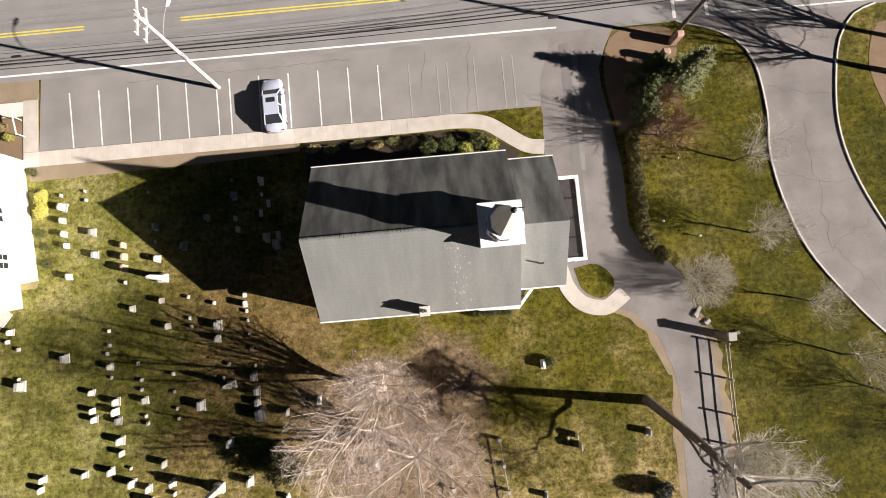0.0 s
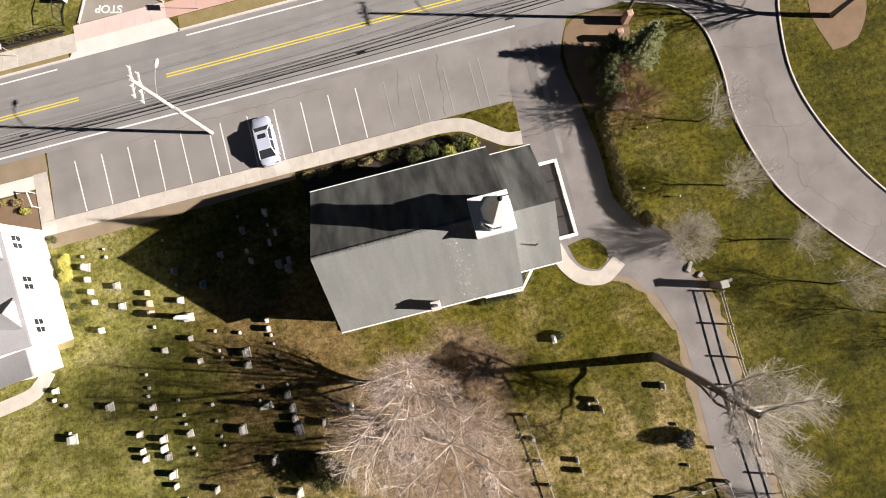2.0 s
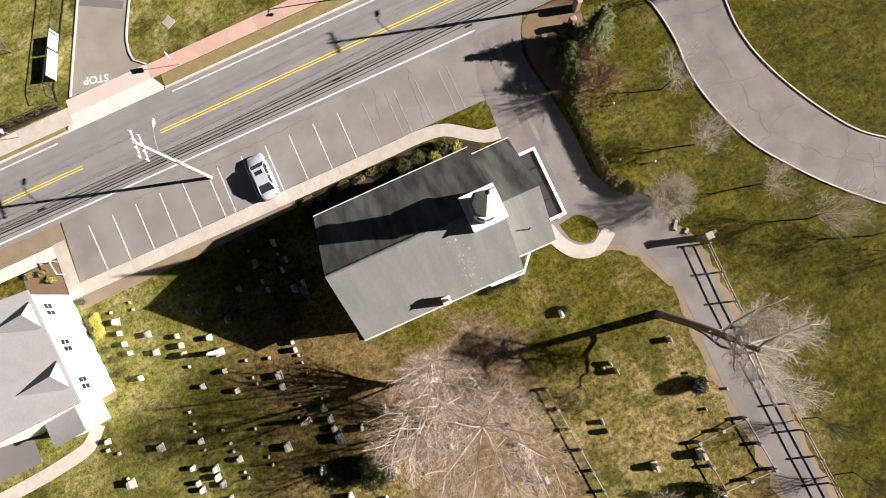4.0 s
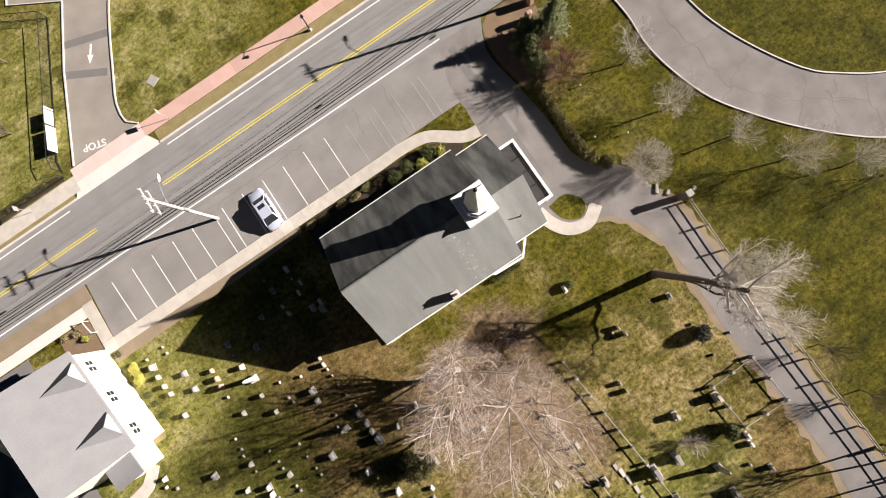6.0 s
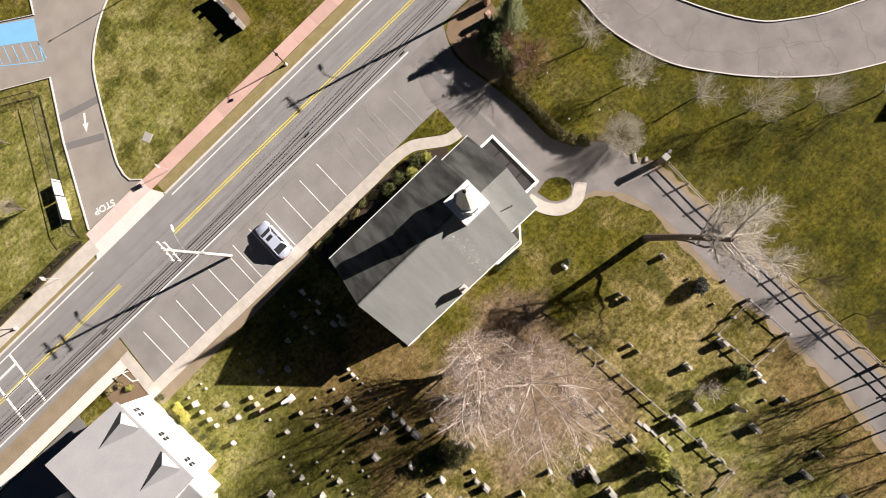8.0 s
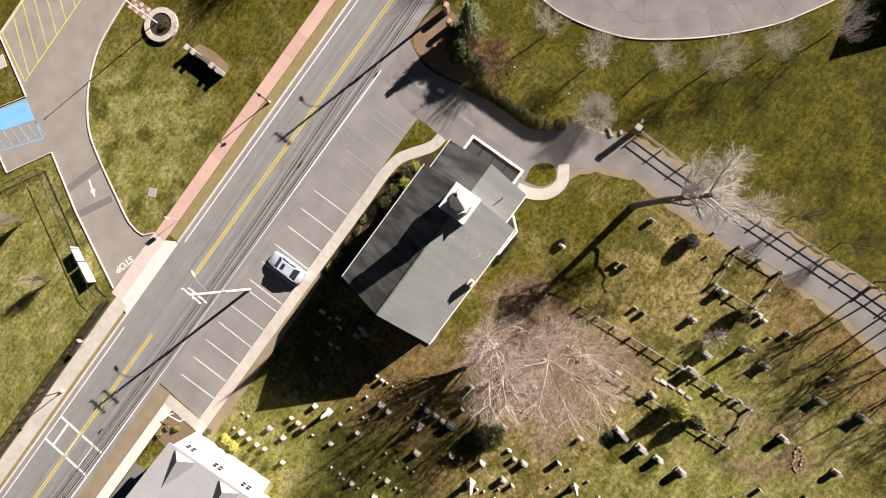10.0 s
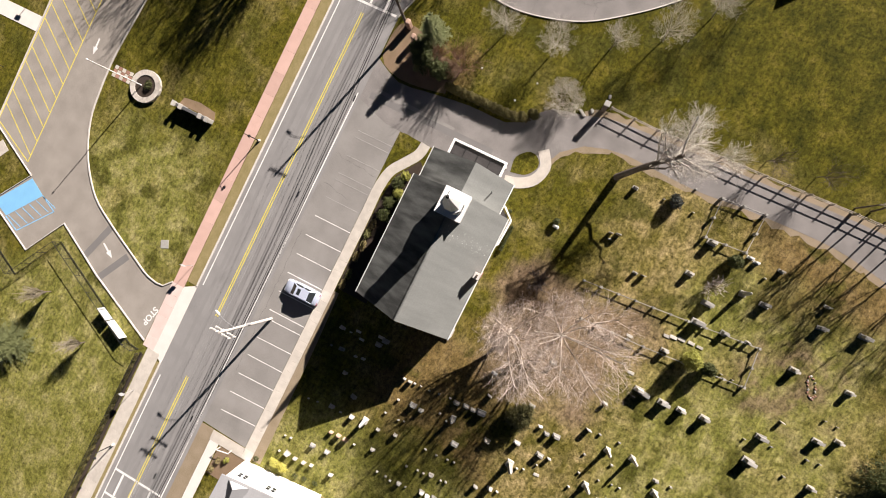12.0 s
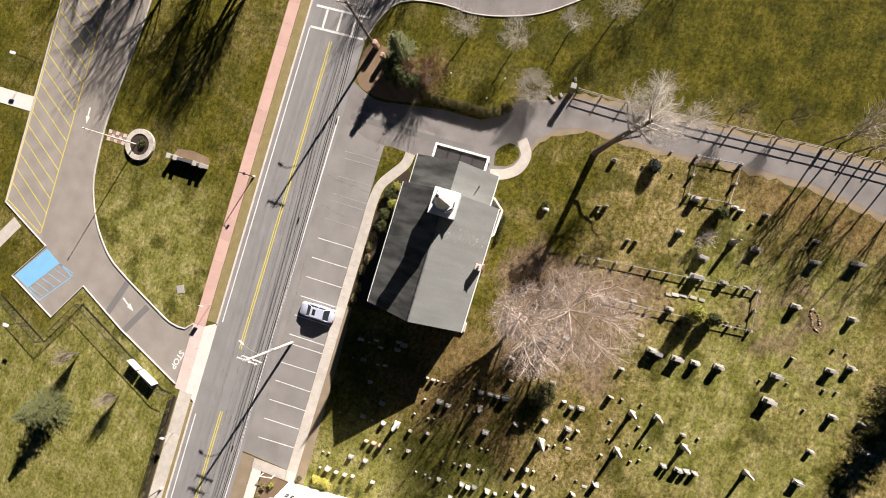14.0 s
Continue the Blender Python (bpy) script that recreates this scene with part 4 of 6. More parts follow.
def conifer(name, place, seed, height, radius, material, label, group=""):
    """Tiers of drooping boughs, each a fan of short needled sprays."""
    ob = thing(name, place, label, "tree", group)
    bm = bmesh.new()
    tube(bm, (0, 0, 0), (0, 0, height), 0.035 * height, 0.02, 8)
    part("trunk", bm, BARK, ob)
    r = random.Random(seed)
    verts, faces = [], []
    tiers = int(height * 4.5)
    for k in range(tiers):
        f = (k + 0.5) / tiers
        z, reach = height * (0.06 + 0.94 * f), radius * (1 - f) ** 0.8 * r.uniform(0.8, 1.15) + 0.12
        for j in range(int(13 + 10 * (1 - f))):
            a = r.uniform(0, 6.283)
            ln = reach * r.uniform(0.6, 1.12)
            for i in range(int(5 + ln * 7)):
                g = (i + 0.5) / int(5 + ln * 7)
                px, py, pz = ln * g * math.cos(a), ln * g * math.sin(a), z - 0.25 * ln * g + 0.1 * ln * g * g
                b = a + r.uniform(-1.3, 1.3)
                s = r.uniform(0.12, 0.28)
                dx, dy, dz = s * math.cos(b), s * math.sin(b), r.uniform(-0.06, 0.1)
                w = 0.065
                n = len(verts)
                verts += [(px, py, pz), (px + dx * 0.6 - dy * w / s, py + dy * 0.6 + dx * w / s, pz + dz), (px + dx * 1.4, py + dy * 1.4, pz + dz * 1.2), (px + dx * 0.6 + dy * w / s, py + dy * 0.6 - dx * w / s, pz + dz)]
                faces.append((n, n + 1, n + 2, n + 3))
    tagged(raw("foliage", verts, faces, material, ob), kind="stuff")
    return ob


# church bed
for k, (x, y, r, h, m) in enumerate([(7.4, 8.6, 0.85, 0.75, LEAF_GOLD), (9.7, 8.7, 0.75, 0.7, LEAF_GOLD), (5.9, 9.0, 1.0, 1.0, LEAF), (8.6, 9.2, 1.0, 0.8, LEAF), (4.4, 8.9, 1.1, 1.1, LEAF), (4.2, 8.0, 0.7, 0.7, LEAF_PALE), (6.4, 7.8, 0.8, 0.8, LEAF)]):
    shrub("round_shrub", (x, y, 0), 100 + k, [(0, 0, h * 0.8, r, r, h)], 1700, 0.07, m, "clipped round evergreen shrub in the church bed" if m is LEAF else "clipped round golden-green shrub in the church bed", "shrubs along the church")
for k, x in enumerate((-5.8, -4.3, -2.0, -0.4, 1.2, 2.6)):
    shrub("low_shrub", (x, 9.9 - 0.15 * (k % 2), 0), 110 + k, [(0, 0, 0.3, 0.75, 0.5, 0.4), (0.5, 0.1, 0.25, 0.45, 0.4, 0.35)], 700, 0.06, LEAF_PALE if k % 3 == 1 else bpy.data.materials["straw_turf"], "low straggly shrub between the walk and the church", "low shrubs by the walk")
for k in range(9):
    x = 6.9 + 0.42 * k
    shrub("box_shrub", (x if k < 8 else 11.5, -5.55 if k < 8 else -4.5, 0), 120 + k, [(0, 0, 0.35, 0.3, 0.3, 0.4)], 350, 0.05, LEAF, "small dark box shrub beside the bay", "box shrubs round the bay")
for k, y in enumerate((8.2, 7.0)):
    shrub("forsythia", (-29.6, y - 0.6, 0), 130 + k, [(0, 0, 0.5, 0.65, 0.75, 0.5), (0.2, 0.4, 0.4, 0.4, 0.5, 0.4)], 1500, 0.06, BLOSSOM, "forsythia shrub in full yellow bloom by the house wall", "yellow shrubs by the house")
for k, (x, y) in enumerate([(-30.4, 10.0), (-29.8, 4.6), (-29.5, 3.4), (-29.3, 1.9)]):
    shrub("low_shrub", (x, y, 0), 134 + k, [(0, 0, 0.3, 0.35, 0.5, 0.35)], 350, 0.05, LEAF, "small dark shrub against the house wall", "shrubs by the house")
shrub("round_shrub", (5.3, -30.0, 0), 140, [(0, 0, 1.2, 1.25, 1.25, 1.4), (0.1, 0.1, 2.2, 0.75, 0.75, 1.2)], 5000, 0.08, LEAF_GOLD, "large rounded yellow-green shrub inside the fenced plot", "shrubs in the plot")
shrub("round_shrub", (5.2, -31.9, 0), 141, [(0, 0, 1.1, 0.95, 0.95, 1.3), (0, 0, 1.9, 0.6, 0.6, 1.0)], 3500, 0.08, LEAF, "rounded dark green shrub inside the fenced plot", "shrubs in the plot")
shrub("round_shrub", (17.3, -29.3, 0), 142, [(0, 0, 0.9, 0.95, 0.95, 1.1)], 3000, 0.08, LEAF, "rounded dark evergreen shrub among the graves")
shrub("yew", (-9.5, -16.2, 0), 143, [(0, 0, 1.4, 1.7, 1.8, 1.6), (0.9, -0.3, 1.2, 1.2, 1.2, 1.3), (-0.5, 0.8, 1.0, 1.1, 1.0, 1.1)], 6500, 0.09, mat("olive_leaf", (0.10, 0.095, 0.035), (0.06, 0.055, 0.02), 0.8, scale=1.2, fine=8), "broad olive-green yew under the spreading tree")
shrub("round_shrub", (20.4, -20.8, 0), 144, [(0, 0, 0.8, 0.9, 0.9, 0.9), (0.6, 0.3, 0.6, 0.6, 0.6, 0.7)], 2200, 0.08, mat("dusky_leaf", (0.05, 0.055, 0.05), (0.03, 0.035, 0.03), 0.8), "dusky dark shrub beside a gravestone")
# hedge and planting along the driveway
for k in range(12):
    y = -1.9 + 0.95 * k
    x = 21.6 + (1.2 if k == 0 else 0.4 if k == 1 else 0)
    shrub("hedge_shrub", (x, y, 0), 150 + k, [(0, 0, 0.55, 0.62, 0.95, 0.62), (0.25, 0.2, 0.62, 0.55, 0.8, 0.55)], 2400, 0.07, mat("winter_hedge", (0.125, 0.105, 0.036), (0.06, 0.052, 0.02), 0.9, scale=1.5, fine=8) if k == 0 else bpy.data.materials["winter_hedge"], "low brown-green hedge shrub beside the driveway", "hedge along the driveway")
for k, (x, y, l) in enumerate([(23.6, 9.6, 0.6), (22.8, 11.6, 0.5), (24.4, 11.4, 0.6), (25.4, 9.4, 0.5)]):
    tree("bare_shrub", (x, y, 0), 170 + k, l, 0.06, [(14, 2.4, 0.5, 50), (8, 0.6, 0.6, 42), (6, 0.5, 0.8, 40)], BARK, REDTWIG, "russet bare shrub at the corner of the lawn", "russet shrubs", up=0.8, wild=0.25)
conifer("evergreen", (26.5, 13.1, 0), 180, 5.6, 2.0, mat("pale_needle", (0.21, 0.225, 0.10), (0.09, 0.105, 0.035), 0.75, scale=1.2, fine=9), "open pale green conifer at the corner of the lawn")
shrub("round_shrub", (22.7, 10.5, 0), 181, [(0, 0, 1.6, 1.35, 1.45, 1.5), (0.3, 1.2, 1.3, 1.1, 1.1, 1.3), (0.9, 2.2, 1.5, 1.0, 1.0, 1.4)], 9000, 0.09, LEAF, "tall rounded dark evergreen shrub beside the driveway", "shrubs in the corner bed")
shrub("round_shrub", (23.9, 14.2, 0), 182, [(0, 0, 1.6, 1.0, 0.9, 1.6), (-0.9, -0.5, 1.0, 0.9, 0.8, 1.0), (0.7, -1.0, 1.7, 1.0, 0.9, 1.7)], 7600, 0.09, LEAF, "broad dark evergreen shrub in the corner bed", "shrubs in the corner bed")
shrub("low_shrub", (22.3, 13.5, 0), 186, [(0, 0, 0.5, 0.75, 0.55, 0.5)], 1100, 0.07, LEAF_PALE, "pale green low shrub in the corner bed", "shrubs in the corner bed")
tree("bare_shrub", (24.3, 8.4, 0), 187, 0.9, 0.07, [(12, 3.2, 0.5, 40), (9, 0.55, 0.5, 42), (7, 0.5, 0.6, 42)], BARK, REDTWIG, "upright bare russet shrub at the corner of the lawn", "russet shrubs", up=0.9, wild=0.2)
conifer("evergreen", (-33.6, 47.4, 0), 183, 6.0, 3.3, bpy.data.materials["pale_needle"], "broad pale green conifer behind the wire fence")
conifer("evergreen", (3.2, -54.2, 0), 184, 9.0, 3.6, LEAF, "large dark conifer at the cemetery's edge", "conifers at the cemetery's edge")
conifer("evergreen", (11.0, -57.5, 0), 185, 8.0, 3.2, LEAF, "large dark conifer at the cemetery's edge", "conifers at the cemetery's edge")
flat("litter_bed", [tuple(v.xy) for v in smooth_line([(44.0, 9.0), (46.5, 9.5), (48.5, 13), (47.5, 16.5), (44.6, 16.8), (43.2, 13), (44.0, 9.0)], 1.0)][:-1], MUD, "bed of brown leaf litter under a tree", "planting bed", 0.02)
flat("litter_bed", [tuple(v.xy) for v in smooth_line([(21.6, 9.0), (24.6, 8.6), (25.0, 12.2), (26.6, 15.0), (26.4, 18.0), (22.0, 18.3), (20.5, 16.4), (20.2, 13.5), (20.9, 9.0), (21.6, 9.0)], 1.0)][:-1], MUD, "bare brown earth at the corner of the lawn", "planting bed", 0.013)
for k, (x, y, r) in enumerate([(22.4, 12.6, 0.9), (24.9, 13.0, 0.8), (25.2, 15.0, 0.6), (23.0, 9.4, 0.7)]):
    shrub("low_shrub", (x, y, 0), 200 + k, [(0, 0, 0.5 * r, r, r, 0.8 * r), (0.5 * r, 0.3, 0.4 * r, 0.6 * r, 0.6 * r, 0.6 * r)], 1100, 0.07, LEAF if k % 2 == 0 else bpy.data.materials["winter_hedge"], "dark straggly shrub in the corner bed", "shrubs in the corner bed")
shrub("broad_shrub", (23.4, 12.2, 0), 206, [(0, 0, 1.0, 1.3, 1.2, 1.2), (-0.6, -1.6, 0.9, 1.0, 1.1, 1.0), (0.6, 1.4, 0.9, 1.1, 1.0, 1.1)], 5200, 0.08, LEAF, "broad dark evergreen shrub beside the driveway")
shrub("round_shrub", (12.7, -9.9, 0), 207, [(0, 0, 0.4, 0.55, 0.5, 0.5)], 900, 0.06, LEAF, "small dark evergreen beside a white gravestone")


# ---------------------------------------------------------------- gravestones
def tablet(bm, w, h, t, z0=0.0, arch=True):
    """An upright slab, wide along y, with a rounded head."""
    n = 7 if arch else 1
    prof = [(-w / 2, z0), (w / 2, z0)]
    if arch:
        prof += [(w / 2 * math.cos(math.pi * k / n), z0 + h - w * 0.22 + w * 0.22 * math.sin(math.pi * k / n)) for k in range(n + 1)]
    else:
        prof += [(w / 2, z0 + h - 0.03), (w / 2 - 0.04, z0 + h), (-w / 2 + 0.04, z0 + h), (-w / 2, z0 + h - 0.03)]
    a = [bm.verts.new((t / 2, y, z)) for y, z in prof]
    b = [bm.verts.new((-t / 2, y, z)) for y, z in prof]
    bm.faces.new(a)
    bm.faces.new(b[::-1])
    for k in range(len(prof)):
        j = (k + 1) % len(prof)
        bm.faces.new((a[k], b[k], b[j], a[j]))


def stone_kind(name, label, category, material, base, die, cap=None):
    ob = thing(name, (0, 0, 0), label, category, "gravestones")
    if base:
        part("base", base, material, ob)
    part("stone", die, material, ob)
    if cap:
        part("cap", cap, material, ob)
    return ob


def die_of(w, h, t, z0=0.0, arch=True):
    bm = bmesh.new()
    tablet(bm, w, h, t, z0, arch)
    return bm


def shaft(w, h, z0):
    bm = bmesh.new()
    bmesh.ops.create_cone(bm, cap_ends=True, segments=4, radius1=w * 0.707, radius2=w * 0.5, depth=h, matrix=pose(0, 0, z0 + h / 2, 0, 0, 45))
    bmesh.ops.create_cone(bm, cap_ends=False, segments=4, radius1=w * 0.5, radius2=0.01, depth=w * 0.6, matrix=pose(0, 0, z0 + h + w * 0.3, 0, 0, 45))
    return bm


def pitched(w, t, z0):
    bm = bmesh.new()
    box(bm, -t / 2, t / 2, -w / 2, w / 2, z0, z0 + 0.12, 0.02)
    bmesh.ops.create_cone(bm, cap_ends=True, segments=4, radius1=t * 0.66, radius2=t * 0.3, depth=0.14, matrix=pose(0, 0, z0 + 0.19, 0, 0, 45) @ Matrix.Diagonal((1, 1, 1, 1)))
    return bm


KINDS = {
    "small": [stone_kind("footstone", "small worn grey footstone set in the turf", "gravestone", GRANITE, None, boxed(-0.09, 0.09, -0.17, 0.17, -0.1, 0.36, 0.03)),
              stone_kind("footstone", "low pale marble marker set in the turf", "gravestone", MARBLE, None, die_of(0.34, 0.45, 0.1))],
    "upright": [stone_kind("gravestone", "upright pale marble gravestone with a rounded head", "gravestone", MARBLE, boxed(-0.2, 0.2, -0.42, 0.42, -0.05, 0.14, 0.02), die_of(0.62, 0.82, 0.14, 0.13)),
                stone_kind("gravestone", "upright grey granite gravestone with a flat top", "gravestone", GRANITE, boxed(-0.24, 0.24, -0.48, 0.48, -0.05, 0.2, 0.02), die_of(0.7, 0.7, 0.26, 0.19, False)),
                stone_kind("gravestone", "thin weathered pale gravestone with a rounded head", "gravestone", MARBLE, None, die_of(0.62, 0.98, 0.1))],
    "monument": [stone_kind("monument", "broad grey granite family monument on a stepped base", "monument", GRANITE, boxed(-0.42, 0.42, -0.85, 0.85, -0.05, 0.3, 0.03), die_of(1.25, 1.0, 0.42, 0.29, False), boxed(-0.28, 0.28, -0.7, 0.7, 1.28, 1.42, 0.04)),
                 stone_kind("monument", "pale stone family monument with a broad base", "monument", MARBLE, boxed(-0.4, 0.4, -0.7, 0.7, -0.05, 0.34, 0.03), die_of(1.0, 1.15, 0.4, 0.33, True))],
    "obelisk": [stone_kind("obelisk", "tall pale stone obelisk on a square base", "monument", MARBLE, boxed(-0.42, 0.42, -0.42, 0.42, -0.05, 0.5, 0.03), shaft(0.5, 1.9, 0.7), boxed(-0.3, 0.3, -0.3, 0.3, 0.49, 0.72, 0.03))],
    "ledger": [stone_kind("ledger", "flat pale ledger stone lying in the grass", "gravestone", MARBLE, None, boxed(-0.2, 0.2, -0.45, 0.45, -0.05, 0.14, 0.02))],
    "red": [stone_kind("gravestone", "upright reddish sandstone gravestone", "gravestone", SANDSTONE, None, die_of(0.66, 0.95, 0.16))],
    "white_stones": [stone_kind("gravestone", "bright white marble gravestone", "gravestone", WHITE, boxed(-0.18, 0.18, -0.4, 0.4, -0.05, 0.12, 0.02), die_of(0.6, 0.6, 0.2, 0.11, False))],
    "dark": [stone_kind("monument", "dark polished granite monument", "monument", DARKSTONE, boxed(-0.3, 0.3, -0.6, 0.6, -0.05, 0.25, 0.02), die_of(0.9, 0.8, 0.3, 0.24, False))],
}
GRAVES = {
    'small': [(-32.8, -4.5), (-31.9, -5.2), (-31.9, -7.7), (-28.1, 7.8), (-26.0, 8.0), (-25.9, 7.2), (-24.3, -6.2), (-24.1, -5.5), (-24.1, -4.3), (-24.0, -8.2), (-22.6, -0.3), (-22.5, -15.7), (-21.7, -7.2), (-21.4, -8.6), (-21.4, -9.4), (-21.1, -11.6), (-21.0, -12.2), (-20.4, 7.4), (-20.2, 6.2), (-19.9, 3.0), (-18.9, -18.0), (-18.7, -8.3), (-18.7, -9.8), (-18.5, -11.2)],
    'small_2': [(-18.5, -20.7), (-18.4, -12.0), (-18.2, -23.1), (-17.2, -3.8), (-17.2, -2.0), (-17.0, -4.5), (-15.3, -18.8), (-15.0, -19.5), (-15.0, -2.7), (-14.5, -9.0), (-14.2, -24.9), (-14.0, -7.9), (-13.8, -28.3), (-13.8, -20.6), (-13.3, -29.2), (-13.1, 7.8), (-12.3, -3.6), (-12.2, -25.2), (-12.2, -4.4), (-12.2, -5.5), (-12.0, -6.8), (-11.9, -27.5), (-11.8, -8.2), (-11.6, -29.0)],
    'small_3': [(-11.5, -29.9), (-10.5, 6.3), (-10.0, -24.8), (-9.6, -28.0), (-8.6, -34.7), (-7.1, -25.3), (-6.9, -27.6), (-2.1, -18.4), (-1.6, -44.4), (-1.4, -26.6), (0.1, -39.1), (0.7, -41.9), (1.2, -45.7), (1.4, -47.0), (5.4, -35.1), (5.4, -33.8), (5.9, -46.8), (5.9, -45.4), (13.6, -16.2), (17.1, -33.1), (20.4, -23.1), (20.4, -19.6), (22.9, -22.2)],
    'upright': [(-32.5, -3.7), (-31.6, -8.3), (-29.9, -16.8), (-29.8, -16.0), (-27.8, -6.3), (-27.8, 6.7), (-27.8, 5.5), (-27.7, 4.3), (-27.5, 3.3), (-27.3, 0.6), (-26.3, -15.9), (-25.6, -9.3), (-25.5, -10.8), (-25.4, -11.5), (-25.3, 4.3), (-25.1, 2.3), (-24.1, -15.8), (-24.0, -7.3), (-23.5, -10.2), (-23.5, -11.0), (-23.4, -11.8), (-23.2, -13.4), (-23.1, -14.4), (-22.3, -16.9)],
    'upright_2': [(-22.0, -2.6), (-21.1, -10.3), (-21.0, -17.4), (-20.8, -18.4), (-19.8, 4.3), (-19.8, -23.1), (-19.7, 1.5), (-19.6, -15.5), (-19.4, -2.1), (-19.0, -17.1), (-18.9, -4.3), (-17.8, -25.3), (-17.4, 2.4), (-16.4, -11.1), (-15.3, 4.7), (-14.8, -5.7), (-14.7, -4.6), (-14.1, -14.3), (-13.0, -31.9), (-12.9, -33.6), (-12.9, 6.4), (-12.8, 4.4), (-12.7, -34.5), (-12.6, -17.5)],
    'upright_3': [(-12.6, -20.4), (-12.6, 3.4), (-12.6, -35.4), (-12.4, -21.5), (-12.3, -2.2), (-12.3, -3.0), (-11.9, -9.1), (-11.7, -10.3), (-11.7, -11.2), (-10.5, 7.5), (-10.2, 2.5), (-10.0, -20.0), (-9.7, -21.1), (-9.4, 1.9), (-9.2, -12.2), (-8.8, -33.0), (-7.9, -17.1), (-7.2, -23.9), (-5.9, -46.3), (-3.6, -24.2), (-2.2, -17.0), (-1.1, -50.3), (3.7, -41.6), (9.7, -32.1)],
    'upright_4': [(9.9, -34.7), (11.4, -20.5), (11.5, -21.4), (14.3, -16.0), (14.5, -16.8), (17.2, -40.2), (18.6, -34.3), (20.2, -16.2)],
    'red': [(-22.6, 2.9), (-22.5, 1.9), (-22.5, 0.9)],
    'obelisk': [(-19.3, -0.2), (-15.2, -17.8), (-13.8, -9.6), (-13.1, -26.4), (-10.6, -40.6), (-10.1, -33.4), (-8.3, -26.8), (-7.8, -29.6), (14.5, -31.8)],
    'dark': [(-11.5, -12.2)],
    'white_stones': [(-9.6, -19.0), (-6.6, -11.5), (12.2, -10.1), (18.3, -31.6), (18.5, -30.8)],
    'ledger': [(-18.6, -24.2), (-14.9, -21.1), (-10.7, 4.7), (-10.0, 5.5), (-9.3, 2.6), (0.9, -25.2), (4.6, -23.2), (6.5, -26.8), (6.7, -27.5), (6.9, -28.4), (7.0, -29.5), (7.0, -30.5)],
    'monument': [(-9.7, -46.0), (-4.1, -51.7), (-1.9, -40.5), (-1.4, -47.3), (-0.6, -27.5), (-0.5, -29.8), (-0.4, -26.8), (-0.3, -31.8), (0.1, -34.4), (1.1, -40.5), (3.5, -45.7), (4.5, -47.6), (4.9, -27.3), (9.4, -40.2), (9.4, -29.0), (9.8, -46.2), (11.8, -29.0), (14.0, -25.8), (14.4, -34.4), (14.8, -40.7), (15.9, -44.9), (18.2, -26.4)],
}
pick = random.Random(7)
first_used = set()
for name, spots in GRAVES.items():
    kinds = KINDS[name.rsplit("_", 1)[0] if name[-1].isdigit() else name]
    for x, y in spots:
        ob = pick.choice(kinds)
        s = pick.uniform(0.70, 0.98) * (0.85 if name.startswith("monument") else 1.0)
        m = pose(x, y, -0.02, pick.gauss(0, 1.5), pick.gauss(0, 2.0), pick.gauss(0, 4)) @ Matrix.Diagonal((s, s, s, 1))
        if ob.name in first_used:
            copy_thing(ob, m).scale = (s, s, s)
        else:
            first_used.add(ob.name)
            ob.matrix_basis = m
for spare in [o for v in KINDS.values() for o in v if o.name not in first_used]:
    spare.matrix_basis = pose(-6.6, -14.0, -0.02)


# ---------------------------------------------------------------- fences and gate
def rail_fence(name, points, spacing, height, rails, post_r, material, label, group="", square=True):
    ob = thing(name, (0, 0, 0), label, "fence", group)
    seen = []
    for (x0, y0), (x1, y1) in zip(points, points[1:]):
        a, b = Vector((x0, y0, 0)), Vector((x1, y1, 0))
        n = max(1, round((b - a).length / spacing))
        for k in range(n + 1):
            q = a.lerp(b, k / n)
            if any((q - p).length < 0.3 for p in seen):
                continue
            seen.append(q)
            bm = boxed(q.x - post_r, q.x + post_r, q.y - post_r, q.y + post_r, -0.05, height, 0.015) if square else bmesh.new()
            if not square:
                tube(bm, (q.x, q.y, 0), (q.x, q.y, height), post_r, post_r, 6)
            part("post", bm, material, ob)
        for z in rails:
            for k in range(n):
                bm = bmesh.new()
                tube(bm, a.lerp(b, k / n) + Vector((0, 0, z)), a.lerp(b, (k + 1) / n) + Vector((0, 0, z + 0.01)), 0.05 if square else 0.035, None, 6)
                part("rail", bm, material, ob)
    return ob


rail_fence("rail_fence", [(27.2, -9.6), (27.0, -15.4), (27.2, -28.0), (27.4, -38.0), (27.3, -60.0)], 2.7, 1.15, (0.5, 0.95), 0.075, WOOD, "weathered wooden post-and-rail fence beside the cemetery drive")
rail_fence("plot_fence", [(8.0, -15.8), (8.7, -24.0), (9.8, -35.9), (5.2, -36.4), (4.2, -25.0), (3.9, -17.5)], 2.1, 0.65, (0.45,), 0.13, GRANITE, "low rail fence on granite posts round a grave plot", "plot fences")
rail_fence("plot_fence", [(18.4, -25.4), (18.7, -30.0), (23.4, -30.0), (23.1, -25.1), (18.4, -25.4)], 2.3, 0.7, (0.5,), 0.14, GRANITE, "low rail fence on granite posts round a small plot", "plot fences")


